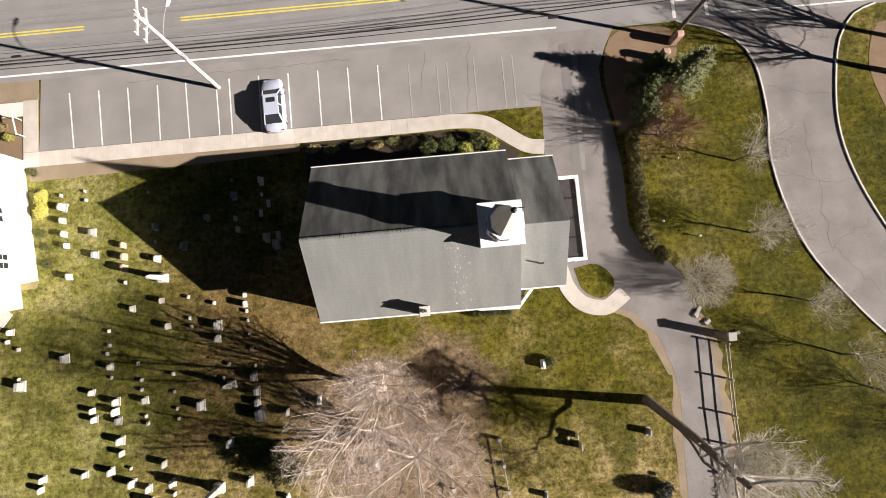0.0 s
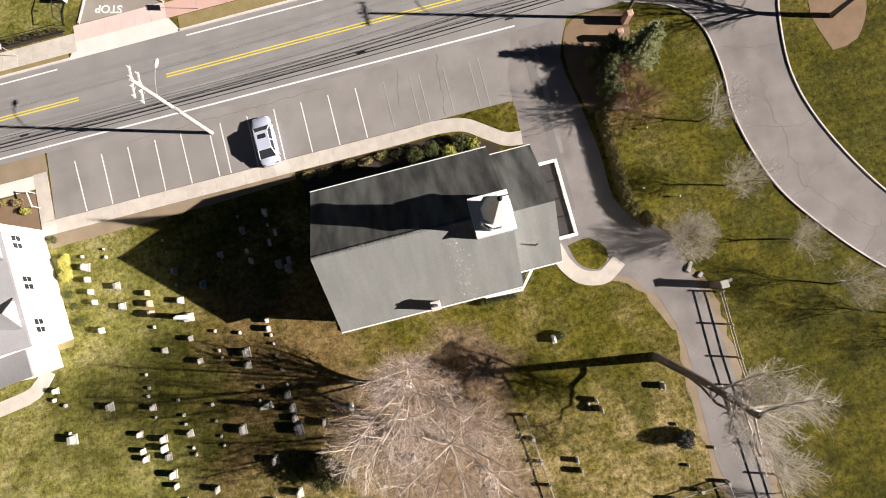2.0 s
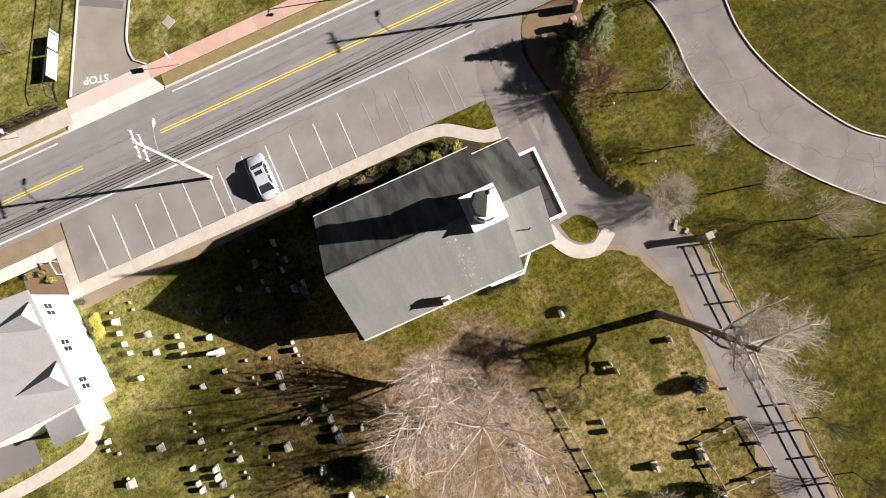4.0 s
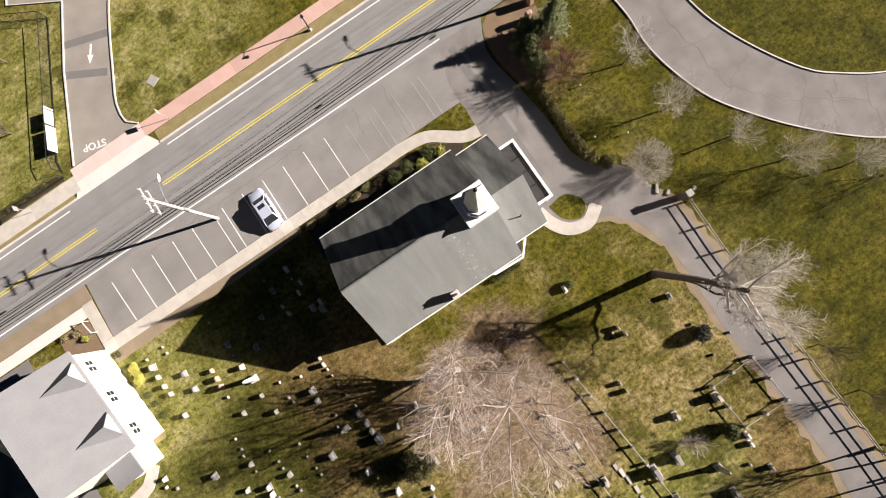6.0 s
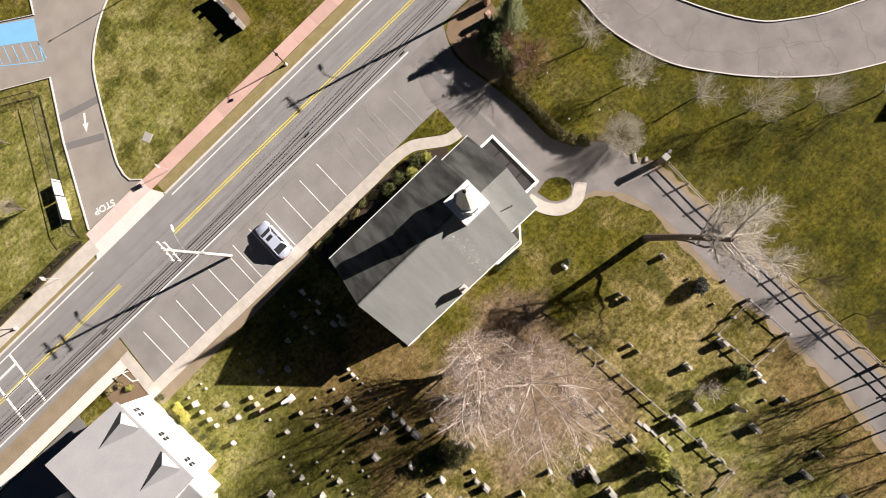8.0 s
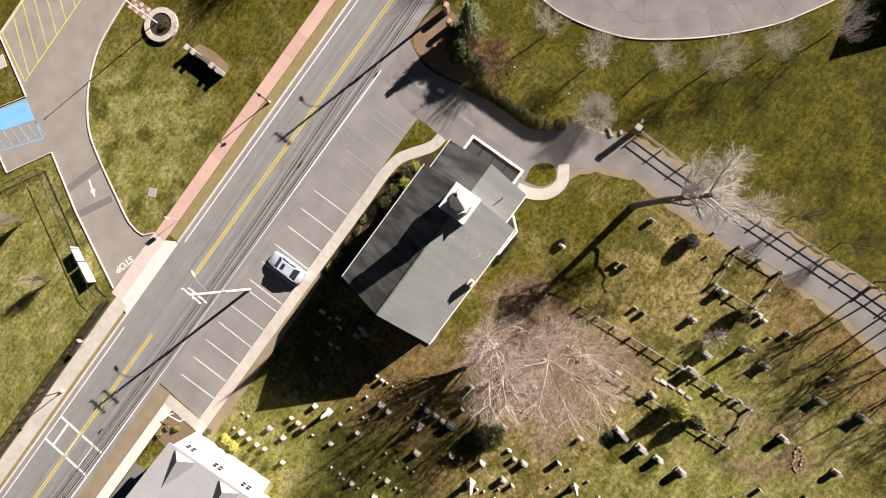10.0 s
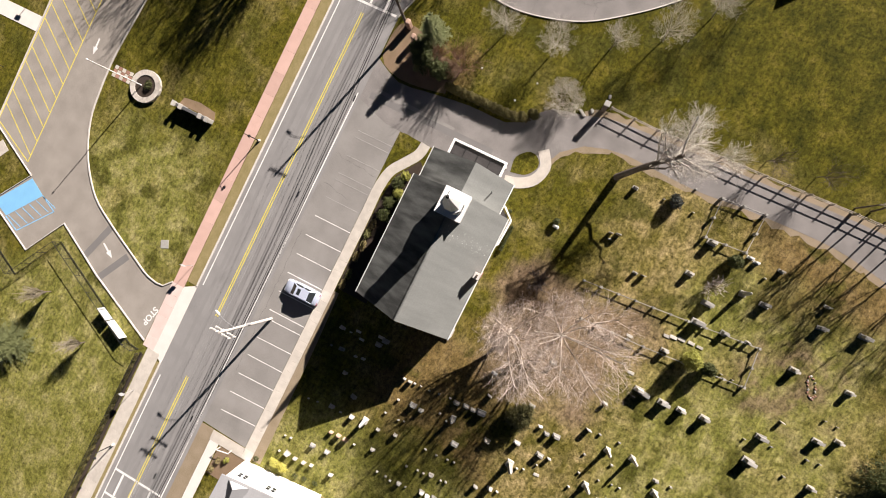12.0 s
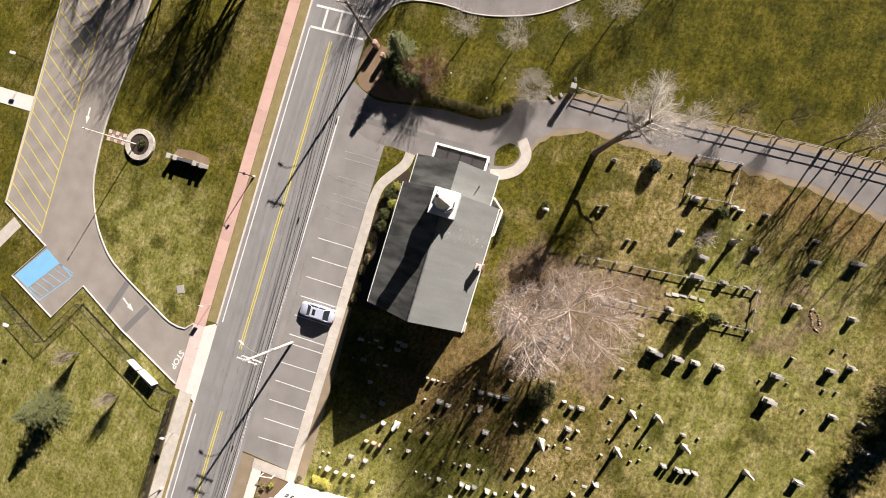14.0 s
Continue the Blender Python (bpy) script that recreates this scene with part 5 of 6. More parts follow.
def wire_fence(points, height, label):
    ob = rail_fence("wire_fence", points, 3.0, height, (height - 0.05, 0.1), 0.035, IRON, label, "wire fences", square=False)
    bm = bmesh.new()
    for (x0, y0), (x1, y1) in zip(points, points[1:]):
        a, b = Vector((x0, y0, 0)), Vector((x1, y1, 0))
        n = int((b - a).length / 0.3)
        for k in range(n):
            for d in (4, -4):
                p, q = a.lerp(b, k / n), a.lerp(b, min(1, max(0, (k + d) / n)))
                tube(bm, p + Vector((0, 0, 0.1)), q + Vector((0, 0, height - 0.05)), 0.008, None, 3, caps=False)
    tagged(part("mesh", bm, IRON, ob, "black wire mesh"), kind="stuff")


wire_fence([(-26.0, 30.9), (-25.9, 32.4), (-18.6, 47.6), (-25.6, 51.9), (-21.4, 60.6)], 1.5, "black wire mesh fence round the field")
wire_fence([(-26.1, 30.25), (-60.0, 30.8)], 1.3, "black wire mesh fence behind the pavement")
for k in range(16):
    shrub("hedge_shrub", (-27.0 - 1.5 * k, 30.55, 0), 300 + k, [(0, 0, 0.35, 0.85, 0.25, 0.4)], 260, 0.07, bpy.data.materials["winter_hedge"], "thin brown hedge shrub along the wire fence", "hedge along the wire fence")


def board(x, y, turn, length):
    ob = thing("white_board", (x, y, 0), "long white board standing against the wire fence", "board", "white boards", turn)
    part("panel", boxed(-0.04, 0.04, -length / 2, length / 2, 0.05, 1.2, 0.01), WHITE, ob)
    part("top_rail", boxed(-0.07, 0.07, -length / 2, length / 2, 1.2, 1.26, 0.01), WHITE, ob)
    for q in (-0.5, 0, 0.5):
        part("post", boxed(-0.12, -0.05, q * length * 0.9 - 0.04, q * length * 0.9 + 0.04, -0.05, 1.2), WOOD, ob)


board(-23.85, 36.9, -23, 2.0)
board(-24.85, 34.45, -23, 2.9)

gate = thing("gate_pillar", (26.95, -8.9, 0), "square dark stone gate pillar with a grey cap", "pillar", "gate")
part("shaft", boxed(-0.28, 0.28, -0.28, 0.28, -0.05, 2.0, 0.03), BARK, gate)
part("cap", boxed(-0.34, 0.34, -0.34, 0.34, 2.0, 2.14, 0.04), GRANITE, gate)
for x, y, w, turn in ((28.5, -8.9, 0.5, 20), (25.5, -6.9, 1.0, 55), (26.2, -7.8, 0.6, 40)):
    b = thing("stone_block", (x, y, 0), "low rough pale stone block beside the gate", "stone", "stone blocks by the gate", turn)
    bm = boxed(-w / 2, w / 2, -0.16, 0.16, -0.05, 0.2, 0.05)
    for v in bm.verts:
        v.co += Vector((noise.noise(v.co * 5), noise.noise(v.co * 5 + Vector((3, 1, 0))), 0)) * 0.06
    part("rock", bm, GRANITE, b)


# ---------------------------------------------------------------- poles, wires, lamps, signs
def wire(bm, a, b, r=0.02, sag=0.5, n=10):
    """One sagging cable as a single swept tube."""
    a, b = Vector(a), Vector(b)
    pts = [a.lerp(b, k / n) - Vector((0, 0, sag * 4 * (k / n) * (1 - k / n))) for k in range(n + 1)]
    d = (b - a).normalized()
    s = d.orthogonal().normalized()
    t = d.cross(s)
    rings = [[bm.verts.new(p + (s * math.cos(w) + t * math.sin(w)) * r) for w in (0, 1.571, 3.142, 4.712)] for p in pts]
    for p, q in zip(rings, rings[1:]):
        for k in range(4):
            bm.faces.new((p[k], p[(k + 1) % 4], q[(k + 1) % 4], q[k]))


def utility_pole(x, y, height, label, lamp=True, wood=POLEWOOD, arms=2):
    ob = thing("utility_pole", (x, y, 0), label, "utility pole", "utility poles")
    bm = bmesh.new()
    tube(bm, (0, 0, -0.1), (0, 0, height), 0.18, 0.13, 12)
    part("shaft", bm, wood, ob)
    for z, half in ((height - 0.35, 1.25), (height - 1.3, 1.25))[:arms]:
        arm = part("crossarm", boxed(-0.2, -0.08, -half, half, z - 0.07, z + 0.07, 0.01), wood, ob)
        for k in range(4):
            yy = -half + 0.12 + k * (2 * half - 0.24) / 3
            bm = bmesh.new()
            tube(bm, (-0.14, yy, z + 0.07), (-0.14, yy, z + 0.32), 0.05, 0.035, 8)
            part("insulator", bm, LAMP_GLASS, arm, "pale insulator")
        for s in (-1, 1):
            bm = bmesh.new()
            tube(bm, (-0.14, s * half * 0.6, z), (-0.14, 0, z - 0.5), 0.02, None, 5)
            part("brace", bm, METAL, arm)
    if lamp:
        bm = bmesh.new()
        wire(bm, (0, 0, 8.1), (0.7, 1.9, 8.9), 0.035, -0.2, 6)
        arm = part("lamp_arm", bm, METAL, ob)
        bm = bmesh.new()
        bmesh.ops.create_uvsphere(bm, u_segments=10, v_segments=6, radius=1, matrix=pose(0.83, 2.25, 8.9, 0, 0, -21) @ Matrix.Diagonal((0.17, 0.42, 0.1, 1)))
        part("lamp_head", bm, WHITE, arm, "pale cobra lamp head")
    bm = bmesh.new()
    tube(bm, (0.2, -0.15, 5.6), (0.2, -0.15, 6.3), 0.16, None, 10)
    part("cable_box", bm, METAL, ob)
    return ob


POLES = [(-56.0, 17.2), (-13.9, 16.35), (26.5, 17.1), (80.0, 17.4)]
for k, (x, y) in enumerate(POLES):
    utility_pole(x, y, 11.2, "weathered wooden utility pole with two crossarms and wires" if k != 1 else "pale wooden utility pole with crossarms and a street lamp", lamp=True, wood=POLEWOOD if k != 2 else BARK, arms=1 if k == 2 else 2)
for (x0, y0), (x1, y1) in zip(POLES, POLES[1:]):
    span = thing("cable_span", ((x0 + x1) / 2, y0, 0), "bundle of black overhead cables between utility poles", "cables", "overhead cables")
    off = -(x0 + x1) / 2
    for z, dy, r, sag in ((11.15, -1.1, 0.007, 0.5), (11.15, 0.35, 0.007, 0.55), (11.15, 1.1, 0.007, 0.6), (10.2, -1.1, 0.007, 0.5), (10.2, 1.1, 0.007, 0.6), (8.0, 0.1, 0.016, 0.5), (6.9, 0.15, 0.03, 0.45), (6.4, 0.15, 0.05, 0.4), (5.9, 0.12, 0.03, 0.5)):
        bm = bmesh.new()
        wire(bm, (x0 + off, dy, z), (x1 + off, y1 - y0 + dy, z), r, sag, 14)
        part("cable", bm, BLACKWIRE if z < 9 else METAL, span)
    bm = bmesh.new()
    tube(bm, (8.0, 0.15, 6.02), (8.7, 0.15, 6.04), 0.09, None, 8)
    part("splice_box", bm, BLACKWIRE, span)


def post_lamp(x, y):
    ob = thing("street_lamp", (x, y, 0), "slim black street lamp with a short arm", "street lamp", "street lamps")
    bm = bmesh.new()
    tube(bm, (0, 0, 0), (0, 0, 3.6), 0.07, 0.05, 8)
    part("post", bm, IRON, ob)
    bm = bmesh.new()
    bmesh.ops.create_cone(bm, cap_ends=True, segments=10, radius1=0.22, radius2=0.12, depth=0.4, matrix=pose(0, 0, 0.2))
    part("foot", bm, CONCRETE, ob)
    bm = bmesh.new()
    tube(bm, (0, 0, 3.5), (0, -0.55, 3.65), 0.03, None, 6)
    part("arm", bm, IRON, ob)
    bm = bmesh.new()
    bmesh.ops.create_cone(bm, cap_ends=True, segments=10, radius1=0.2, radius2=0.1, depth=0.25, matrix=pose(0, -0.65, 3.6))
    part("head", bm, IRON, ob)
    return ob


for x, y in ((5.6, 28.2), (-38.9, 28.3), (47, 28.2)):
    post_lamp(x, y)
for x, y in ((-12.7, 29.0), (-31.1, 29.0)):
    ob = thing("road_sign", (x, y, 0), "road sign on a thin metal post beside the pavement", "road sign", "road signs")
    bm = bmesh.new()
    tube(bm, (0, 0, 0), (0, 0, 2.4), 0.03, None, 6)
    part("post", bm, METAL, ob)
    part("plate", boxed(-0.02, 0.005, -0.3, 0.3, 1.75, 2.35, 0.004), METAL, ob)
for x, y in ((12.4, 66.2), (-1.1, 67.0), (-23.9, 55.4), (-21.0, 60.9)):
    ob = thing("yard_lamp", (x, y, 0), "yard lamp with a white box head on a dark post", "street lamp", "yard lamps")
    bm = bmesh.new()
    tube(bm, (0, 0, 0), (0, 0, 3.0), 0.05, None, 6)
    part("post", bm, IRON, ob)
    part("head", boxed(-0.2, 0.2, -0.4, 0.4, 3.0, 3.2, 0.03), WHITE, ob)
for x, y in ((25.4, 6.2), (26.4, -0.6), (23.5, 0.9)):
    ob = thing("path_light", (x, y, 0), "small pale globe light on the lawn", "garden light", "path lights")
    bm = bmesh.new()
    tube(bm, (0, 0, 0), (0, 0, 0.38), 0.03, None, 6)
    part("stake", bm, IRON, ob)
    bm = bmesh.new()
    bmesh.ops.create_uvsphere(bm, u_segments=10, v_segments=6, radius=0.11, matrix=pose(0, 0, 0.45))
    part("globe", bm, LAMP_GLASS, ob)

# flagpole in its round bed
flag = thing("flagpole", (5.2, 46.4, 0), "white flagpole standing in a round planted bed", "flagpole")
bm = bmesh.new()
tube(bm, (0, 0, 0), (0, 0, 8.5), 0.09, 0.05, 10)
part("pole", bm, WHITE, flag)
bm = bmesh.new()
bmesh.ops.create_uvsphere(bm, u_segments=8, v_segments=6, radius=0.12, matrix=pose(0, 0, 8.6))
part("truck", bm, WHITE, flag)
bed = thing("flower_bed", (5.3, 45.8, 0), "round raised bed with a pale stone rim", "flower bed")
for k in range(22):
    a0, a1 = 2 * math.pi * k / 22, 2 * math.pi * (k + 0.93) / 22
    bm = bmesh.new()
    slab(bm, [(1.5 * math.cos(a0), 1.5 * math.sin(a0)), (2.2 * math.cos(a0), 2.2 * math.sin(a0)), (2.2 * math.cos(a1), 2.2 * math.sin(a1)), (1.5 * math.cos(a1), 1.5 * math.sin(a1))], 0, 0.4)
    part("rim_stone", bm, CONCRETE, bed)
bm = bmesh.new()
bmesh.ops.create_circle(bm, cap_ends=True, segments=24, radius=1.52, matrix=pose(0, 0, 0.3))
part("soil", bm, MULCH, bed)
shrub("low_shrub", (5.6, 45.3, 0.3), 190, [(0, 0, 0.25, 0.9, 0.7, 0.3)], 700, 0.06, LEAF, "low green planting in the round bed")
for j, y in enumerate((48.4, 49.0, 49.6, 50.2, 50.8)):
    for i in range(3):
        ob = link("stepping_stone", boxed(4.55 + 0.55 * i, 5.05 + 0.55 * i, y, y + 0.52, -0.02, 0.04, 0.01), BRICK if (i + j) % 2 else CONCRETE)
        tagged(ob, "square paving stone of the path to the flagpole", "paving stone", "stones of the flagpole path")
# long stone sign on the lawn
sign = thing("stone_sign", (5.1, 37.8, 0), "long dark stone sign wall with pale caps", "sign")
part("wall", boxed(-0.3, 0.1, -2.6, 2.6, 0, 1.05, 0.03), DARKSTONE, sign)
for y, w in ((-2.55, 0.45), (-1.5, 0.4), (1.5, 0.4), (2.55, 0.45)):
    pier = part("pier", boxed(-0.38, 0.18, y - w / 2, y + w / 2, 0, 1.2, 0.03), MARBLE, sign)
    part("pier_cap", boxed(-0.45, 0.25, y - w / 2 - 0.07, y + w / 2 + 0.07, 1.2, 1.32, 0.03), MARBLE, pier)
flat("sign_bed", [(5.3, 35.0), (6.3, 35.4), (6.6, 37.8), (6.3, 40.2), (5.3, 40.6)], MUD, "bare sandy bed beside the stone sign", "planting bed", 0.02)
cover = thing("access_cover", (-12.1, 33.9, 0), "square pale concrete access cover in the lawn", "cover", turn=25)
part("slab", boxed(-0.55, 0.55, -0.55, 0.55, -0.05, 0.05, 0.02), GRANITE, cover)
# stones at the corner bed
for x, y, w, h in ((26.5, 16.7, 0.7, 1.6), (25.2, 15.3, 0.7, 1.5)):
    ob = thing("corner_stone", (x, y, 0), "rough upright stone at the corner bed", "stone", "stones at the corner bed")
    part("block", boxed(-w / 2, w / 2, -0.3, 0.3, -0.05, h, 0.12), SANDSTONE, ob)


# ---------------------------------------------------------------- white house
house = thing("house", (-30.9, 6.0, 0), "white two-storey house with a pale grey roof and gabled dormers", "house", turn=6.5)
bm = bmesh.new()
lo = [(-8.3, -5.5), (0, -5.5), (0, 5.3), (-8.3, 5.3)]
slab(bm, lo, 0, 4.9)
part("wall", bm, CLAP, house, "white clapboard walls")
bm = bmesh.new()
for sy in (-5.5, 5.3):
    v = [bm.verts.new(q) for q in ((-8.3, sy, 4.9), (0, sy, 4.9), (-6.6, sy, 7.9))]
    bm.faces.new(v)
part("gable", bm, CLAP, house)
bm = bmesh.new()
for xa, za, xb, zb in ((0.3, 4.85, -6.6, 8.1), (-6.6, 8.1, -8.6, 5.0)):
    v = [bm.verts.new(q) for q in ((xa, -5.8, za), (xa, 5.6, za), (xb, 5.6, zb), (xb, -5.8, zb))]
    w = [bm.verts.new(q.co - Vector((0, 0, 0.2))) for q in v]
    bm.faces.new(v)
    bm.faces.new(w[::-1])
    for k in range(4):
        bm.faces.new((v[k], w[k], w[(k + 1) % 4], v[(k + 1) % 4]))
part("roof", bm, SHINGLE_PALE, house, "pale grey shingle roof")
for y in (3.1, -2.9):
    bm = bmesh.new()
    f = [bm.verts.new(q) for q in ((0.12, y - 1.1, 4.6), (0.12, y + 1.1, 4.6), (0.12, y + 1.1, 5.2), (0.12, y, 6.35), (0.12, y - 1.1, 5.2))]
    g = [bm.verts.new(v.co - Vector((2.4, 0, 0))) for v in f]
    bm.faces.new(f)
    for k in range(5):
        bm.faces.new((f[k], g[k], g[(k + 1) % 5], f[(k + 1) % 5]))
    dormer = part("dormer", bm, CLAP, house, "gabled white dormer")
    for s in (-1, 1):
        bm = bmesh.new()
        v = [bm.verts.new(q) for q in ((0.3, y + s * 1.3, 5.05), (0.3, y, 6.42), (-3.0, y, 6.42), (-0.2, y + s * 1.3, 5.05))]
        w = [bm.verts.new(q.co + Vector((0, 0, 0.1))) for q in v]
        bm.faces.new(v)
        bm.faces.new(w)
        for k in range(4):
            bm.faces.new((v[k], w[k], w[(k + 1) % 4], v[(k + 1) % 4]))
        part("dormer_roof", bm, SHINGLE_PALE, dormer)
for y in (4.05, 3.35, 0.25, -0.45, -3.65, -4.35):
    w = part("window", boxed(0.0, 0.06, y - 0.3, y + 0.3, 2.7, 3.6, 0.01), WHITE, house)
    for z in (2.75, 3.18):
        part("pane", boxed(0.05, 0.075, y - 0.22, y + 0.22, z, z + 0.37), GLASS, w)
annex = part("annex", boxed(-4.6, -1.6, -7.6, -5.5, 0, 3.0), CLAP, house, "low white annex")
part("annex_roof", boxed(-4.9, -1.7, -7.9, -5.5, 3.0, 3.15, 0.02), SHINGLE_PALE, annex)
# Flat dark slab; the recess's shade is in its colour, nothing is hollowed out.
part("annex_recess", boxed(-6.6, -4.7, -7.4, -5.6, 0, 0.1), MEMBRANE, house, "dark slab painting the shade of a recess beside the annex")
bm = bmesh.new()
ribbon(bm, smooth_line([(-33.0, -1.8), (-34.6, -3.4), (-37.5, -4.0), (-41, -4.4), (-50, -5.0)], 0.8), 1.3, -0.05, 0.05)
setting("house_path", bm, CONCRETE, "pale pinkish concrete path behind the white house", "walk")
bm = bmesh.new()
slab(bm, [(-32.2, -0.2), (-30.4, -0.1), (-30.3, 0.5), (-32.2, 0.4)], -0.02, 0.03)
setting("house_bed", bm, bpy.data.materials["straw_turf"], "strip of dry grass at the house corner", "planting bed")
flat("house_yard", [(-62, -3), (-39.5, -3), (-39.5, 15.2), (-62, 15.2)], PATCH, "dark asphalt yard behind the white house", "yard", 0.012)
east_house = thing("house", (62, -25.9, 0), "white house with a grey saddle roof beyond the lawn", "house")
bm = bmesh.new()
gable_walls(bm, 0, 11, -3.3, 3.3, 0, 4.9, 7.8)
part("wall", bm, CLAP, east_house)
bm = bmesh.new()
gable_roof(bm, -0.2, 11.3, -3.6, 3.6, 0, 4.9, 8.0)
part("roof", bm, SHINGLE_PALE, east_house, "grey shingle roof")
part("chimney", boxed(3.0, 3.8, -1.6, -0.9, 5, 8.6, 0.02), BRICK, east_house, "brick chimney")
far_house = thing("outbuilding", (-46.5, 4.0, 0), "low outbuilding with a grey hipped roof", "house", turn=30)
part("wall", boxed(-4, 4, -4, 4, 0, 3.0), CLAP, far_house)
bm = bmesh.new()
bmesh.ops.create_cone(bm, cap_ends=True, segments=4, radius1=6.1, radius2=0.3, depth=2.2, matrix=pose(0, 0, 4.1, 0, 0, 45))
part("roof", bm, SHINGLE, far_house, "grey hipped roof")


# ---------------------------------------------------------------- parked car
def parked_car(x, y, turn):
    ob = thing("car", (x, y, 0), "silver-blue four-door saloon parked in a marked bay", "car", turn=turn)
    # sections along the length: place, half width low, half width at the shoulder, shoulder height, bonnet height
    body = [(-2.36, 0.62, 0.66, 0.62, 0.66), (-2.28, 0.78, 0.80, 0.72, 0.80), (-1.95, 0.86, 0.86, 0.84, 0.96), (-1.2, 0.90, 0.88, 0.90, 1.0), (0.0, 0.91, 0.89, 0.90, 0.98), (1.0, 0.90, 0.88, 0.86, 0.95), (1.7, 0.88, 0.85, 0.78, 0.86), (2.2, 0.80, 0.76, 0.66, 0.72), (2.36, 0.62, 0.58, 0.55, 0.58)]
    bm = bmesh.new()
    rings = []
    for yy, wl, wh, zs, zt in body:
        ring = [(-wl, 0.22), (-wl - 0.01, 0.5), (-wh, zs), (-wh * 0.8, zt - 0.01), (0, zt + 0.015), (wh * 0.8, zt - 0.01), (wh, zs), (wl + 0.01, 0.5), (wl, 0.22)]
        rings.append([bm.verts.new((xx, yy, zz)) for xx, zz in ring])
    for a, b in zip(rings, rings[1:]):
        for k in range(8):
            bm.faces.new((a[k], a[k + 1], b[k + 1], b[k]))
        bm.faces.new((a[8], a[0], b[0], b[8]))
    bm.faces.new(rings[0])
    bm.faces.new(rings[-1][::-1])
    bmesh.ops.recalc_face_normals(bm, faces=bm.faces)
    shell = part("body", bm, CAR_PAINT, ob, "silver-blue painted body", smooth=True)
    bm = bmesh.new()
    base = [bm.verts.new(q) for q in ((-0.76, -1.78, 0.97), (0.76, -1.78, 0.97), (0.80, 1.28, 0.93), (-0.80, 1.28, 0.93))]
    top = [bm.verts.new(q) for q in ((-0.60, -1.08, 1.40), (0.60, -1.08, 1.40), (0.63, 0.62, 1.42), (-0.63, 0.62, 1.42))]
    for k in range(4):
        bm.faces.new((base[k], base[(k + 1) % 4], top[(k + 1) % 4], top[k]))
    part("glasshouse", bm, GLASS, ob, "dark tinted windows all round")
    bm = boxed(-0.65, 0.65, -1.12, 0.68, 1.38, 1.45, 0.03)
    for v in bm.verts:
        if v.co.z > 1.43:
            v.co.z += 0.045 * (1 - (v.co.x / 0.66) ** 2)
    part("roof_panel", bm, CAR_PAINT, ob)
    part("sunroof", boxed(-0.40, 0.40, -0.05, 0.38, 1.45, 1.462, 0.004), GLASS, ob, "dark glass sunroof")
    for s in (-1, 1):
        for y0, z0, y1, z1 in ((1.28, 0.93, 0.62, 1.42), (-1.78, 0.97, -1.08, 1.40)):
            bm = bmesh.new()
            tube(bm, (s * 0.79, y0, z0), (s * 0.62, y1, z1), 0.05, None, 6)
            part("pillar", bm, CAR_PAINT, ob)
        bm = bmesh.new()
        tube(bm, (s * 0.80, -0.25, 0.94), (s * 0.63, -0.25, 1.42), 0.04, None, 6)
        part("pillar", bm, CAR_PAINT, ob)
        mirror = part("wing_mirror", boxed(min(s * 0.9, s * 1.06), max(s * 0.9, s * 1.06), 0.62, 0.74, 0.95, 1.07, 0.02), CAR_PAINT, ob)
        part("headlight", boxed(min(s * 0.42, s * 0.72), max(s * 0.42, s * 0.72), 2.16, 2.28, 0.58, 0.70, 0.02), LAMP_GLASS, ob, "clear headlight")
        part("tail_light", boxed(min(s * 0.45, s * 0.76), max(s * 0.45, s * 0.76), -2.35, -2.24, 0.6, 0.76, 0.02), mat("red_lens", (0.35, 0.02, 0.02), rough=0.3) if s < 0 else bpy.data.materials["red_lens"], ob, "red tail light")
        for yy in (-1.42, 1.40):
            bm = bmesh.new()
            tube(bm, (s * 0.70, yy, 0.32), (s * 0.90, yy, 0.32), 0.32, None, 18)
            tyre = part("tyre", bm, RUBBER, ob)
            bm = bmesh.new()
            tube(bm, (s * 0.86, yy, 0.32), (s * 0.915, yy, 0.32), 0.2, None, 14)
            part("rim", bm, METAL, tyre)
    part("number_plate", boxed(-0.22, 0.22, -2.385, -2.36, 0.5, 0.62), WHITE, ob)
    return ob


parked_car(-8.85, 14.0, 2)

# ---------------------------------------------------------------- wear on the roads
rnd = random.Random(21)


def crack(parent, x0, y0, x1, y1, w=0.03, z=0.0175, wiggle=0.35):
    n = max(3, int(math.hypot(x1 - x0, y1 - y0) / 0.6))
    pts = [Vector((x0 + (x1 - x0) * k / n + rnd.uniform(-wiggle, wiggle) * (0 < k < n), y0 + (y1 - y0) * k / n + rnd.uniform(-wiggle, wiggle) * (0 < k < n), 0)) for k in range(n + 1)]
    bm = bmesh.new()
    ribbon(bm, pts, w, 0.005, z)
    link("crack", bm, CRACK, parent)

# grave border of loose red stones
ring = thing("stone_border", (8.5, -42.7, 0), "grave border of loose reddish-brown stones on bare ground", "grave border", turn=28)
pick = random.Random(17)
for k in range(22):
    a = 2 * math.pi * k / 22
    sx, sy, sz = pick.uniform(0.07, 0.15), pick.uniform(0.06, 0.12), pick.uniform(0.06, 0.14)
    ob = part("stone", boxed(-sx, sx, -sy, sy, -0.03, sz, 0.04), BRICK if k % 3 else GRANITE, ring)
    ob.matrix_basis = pose(1.3 * math.cos(a) + pick.uniform(-0.1, 0.1), 0.42 * math.sin(a) + pick.uniform(-0.08, 0.08), 0, 0, 0, pick.uniform(0, 180))



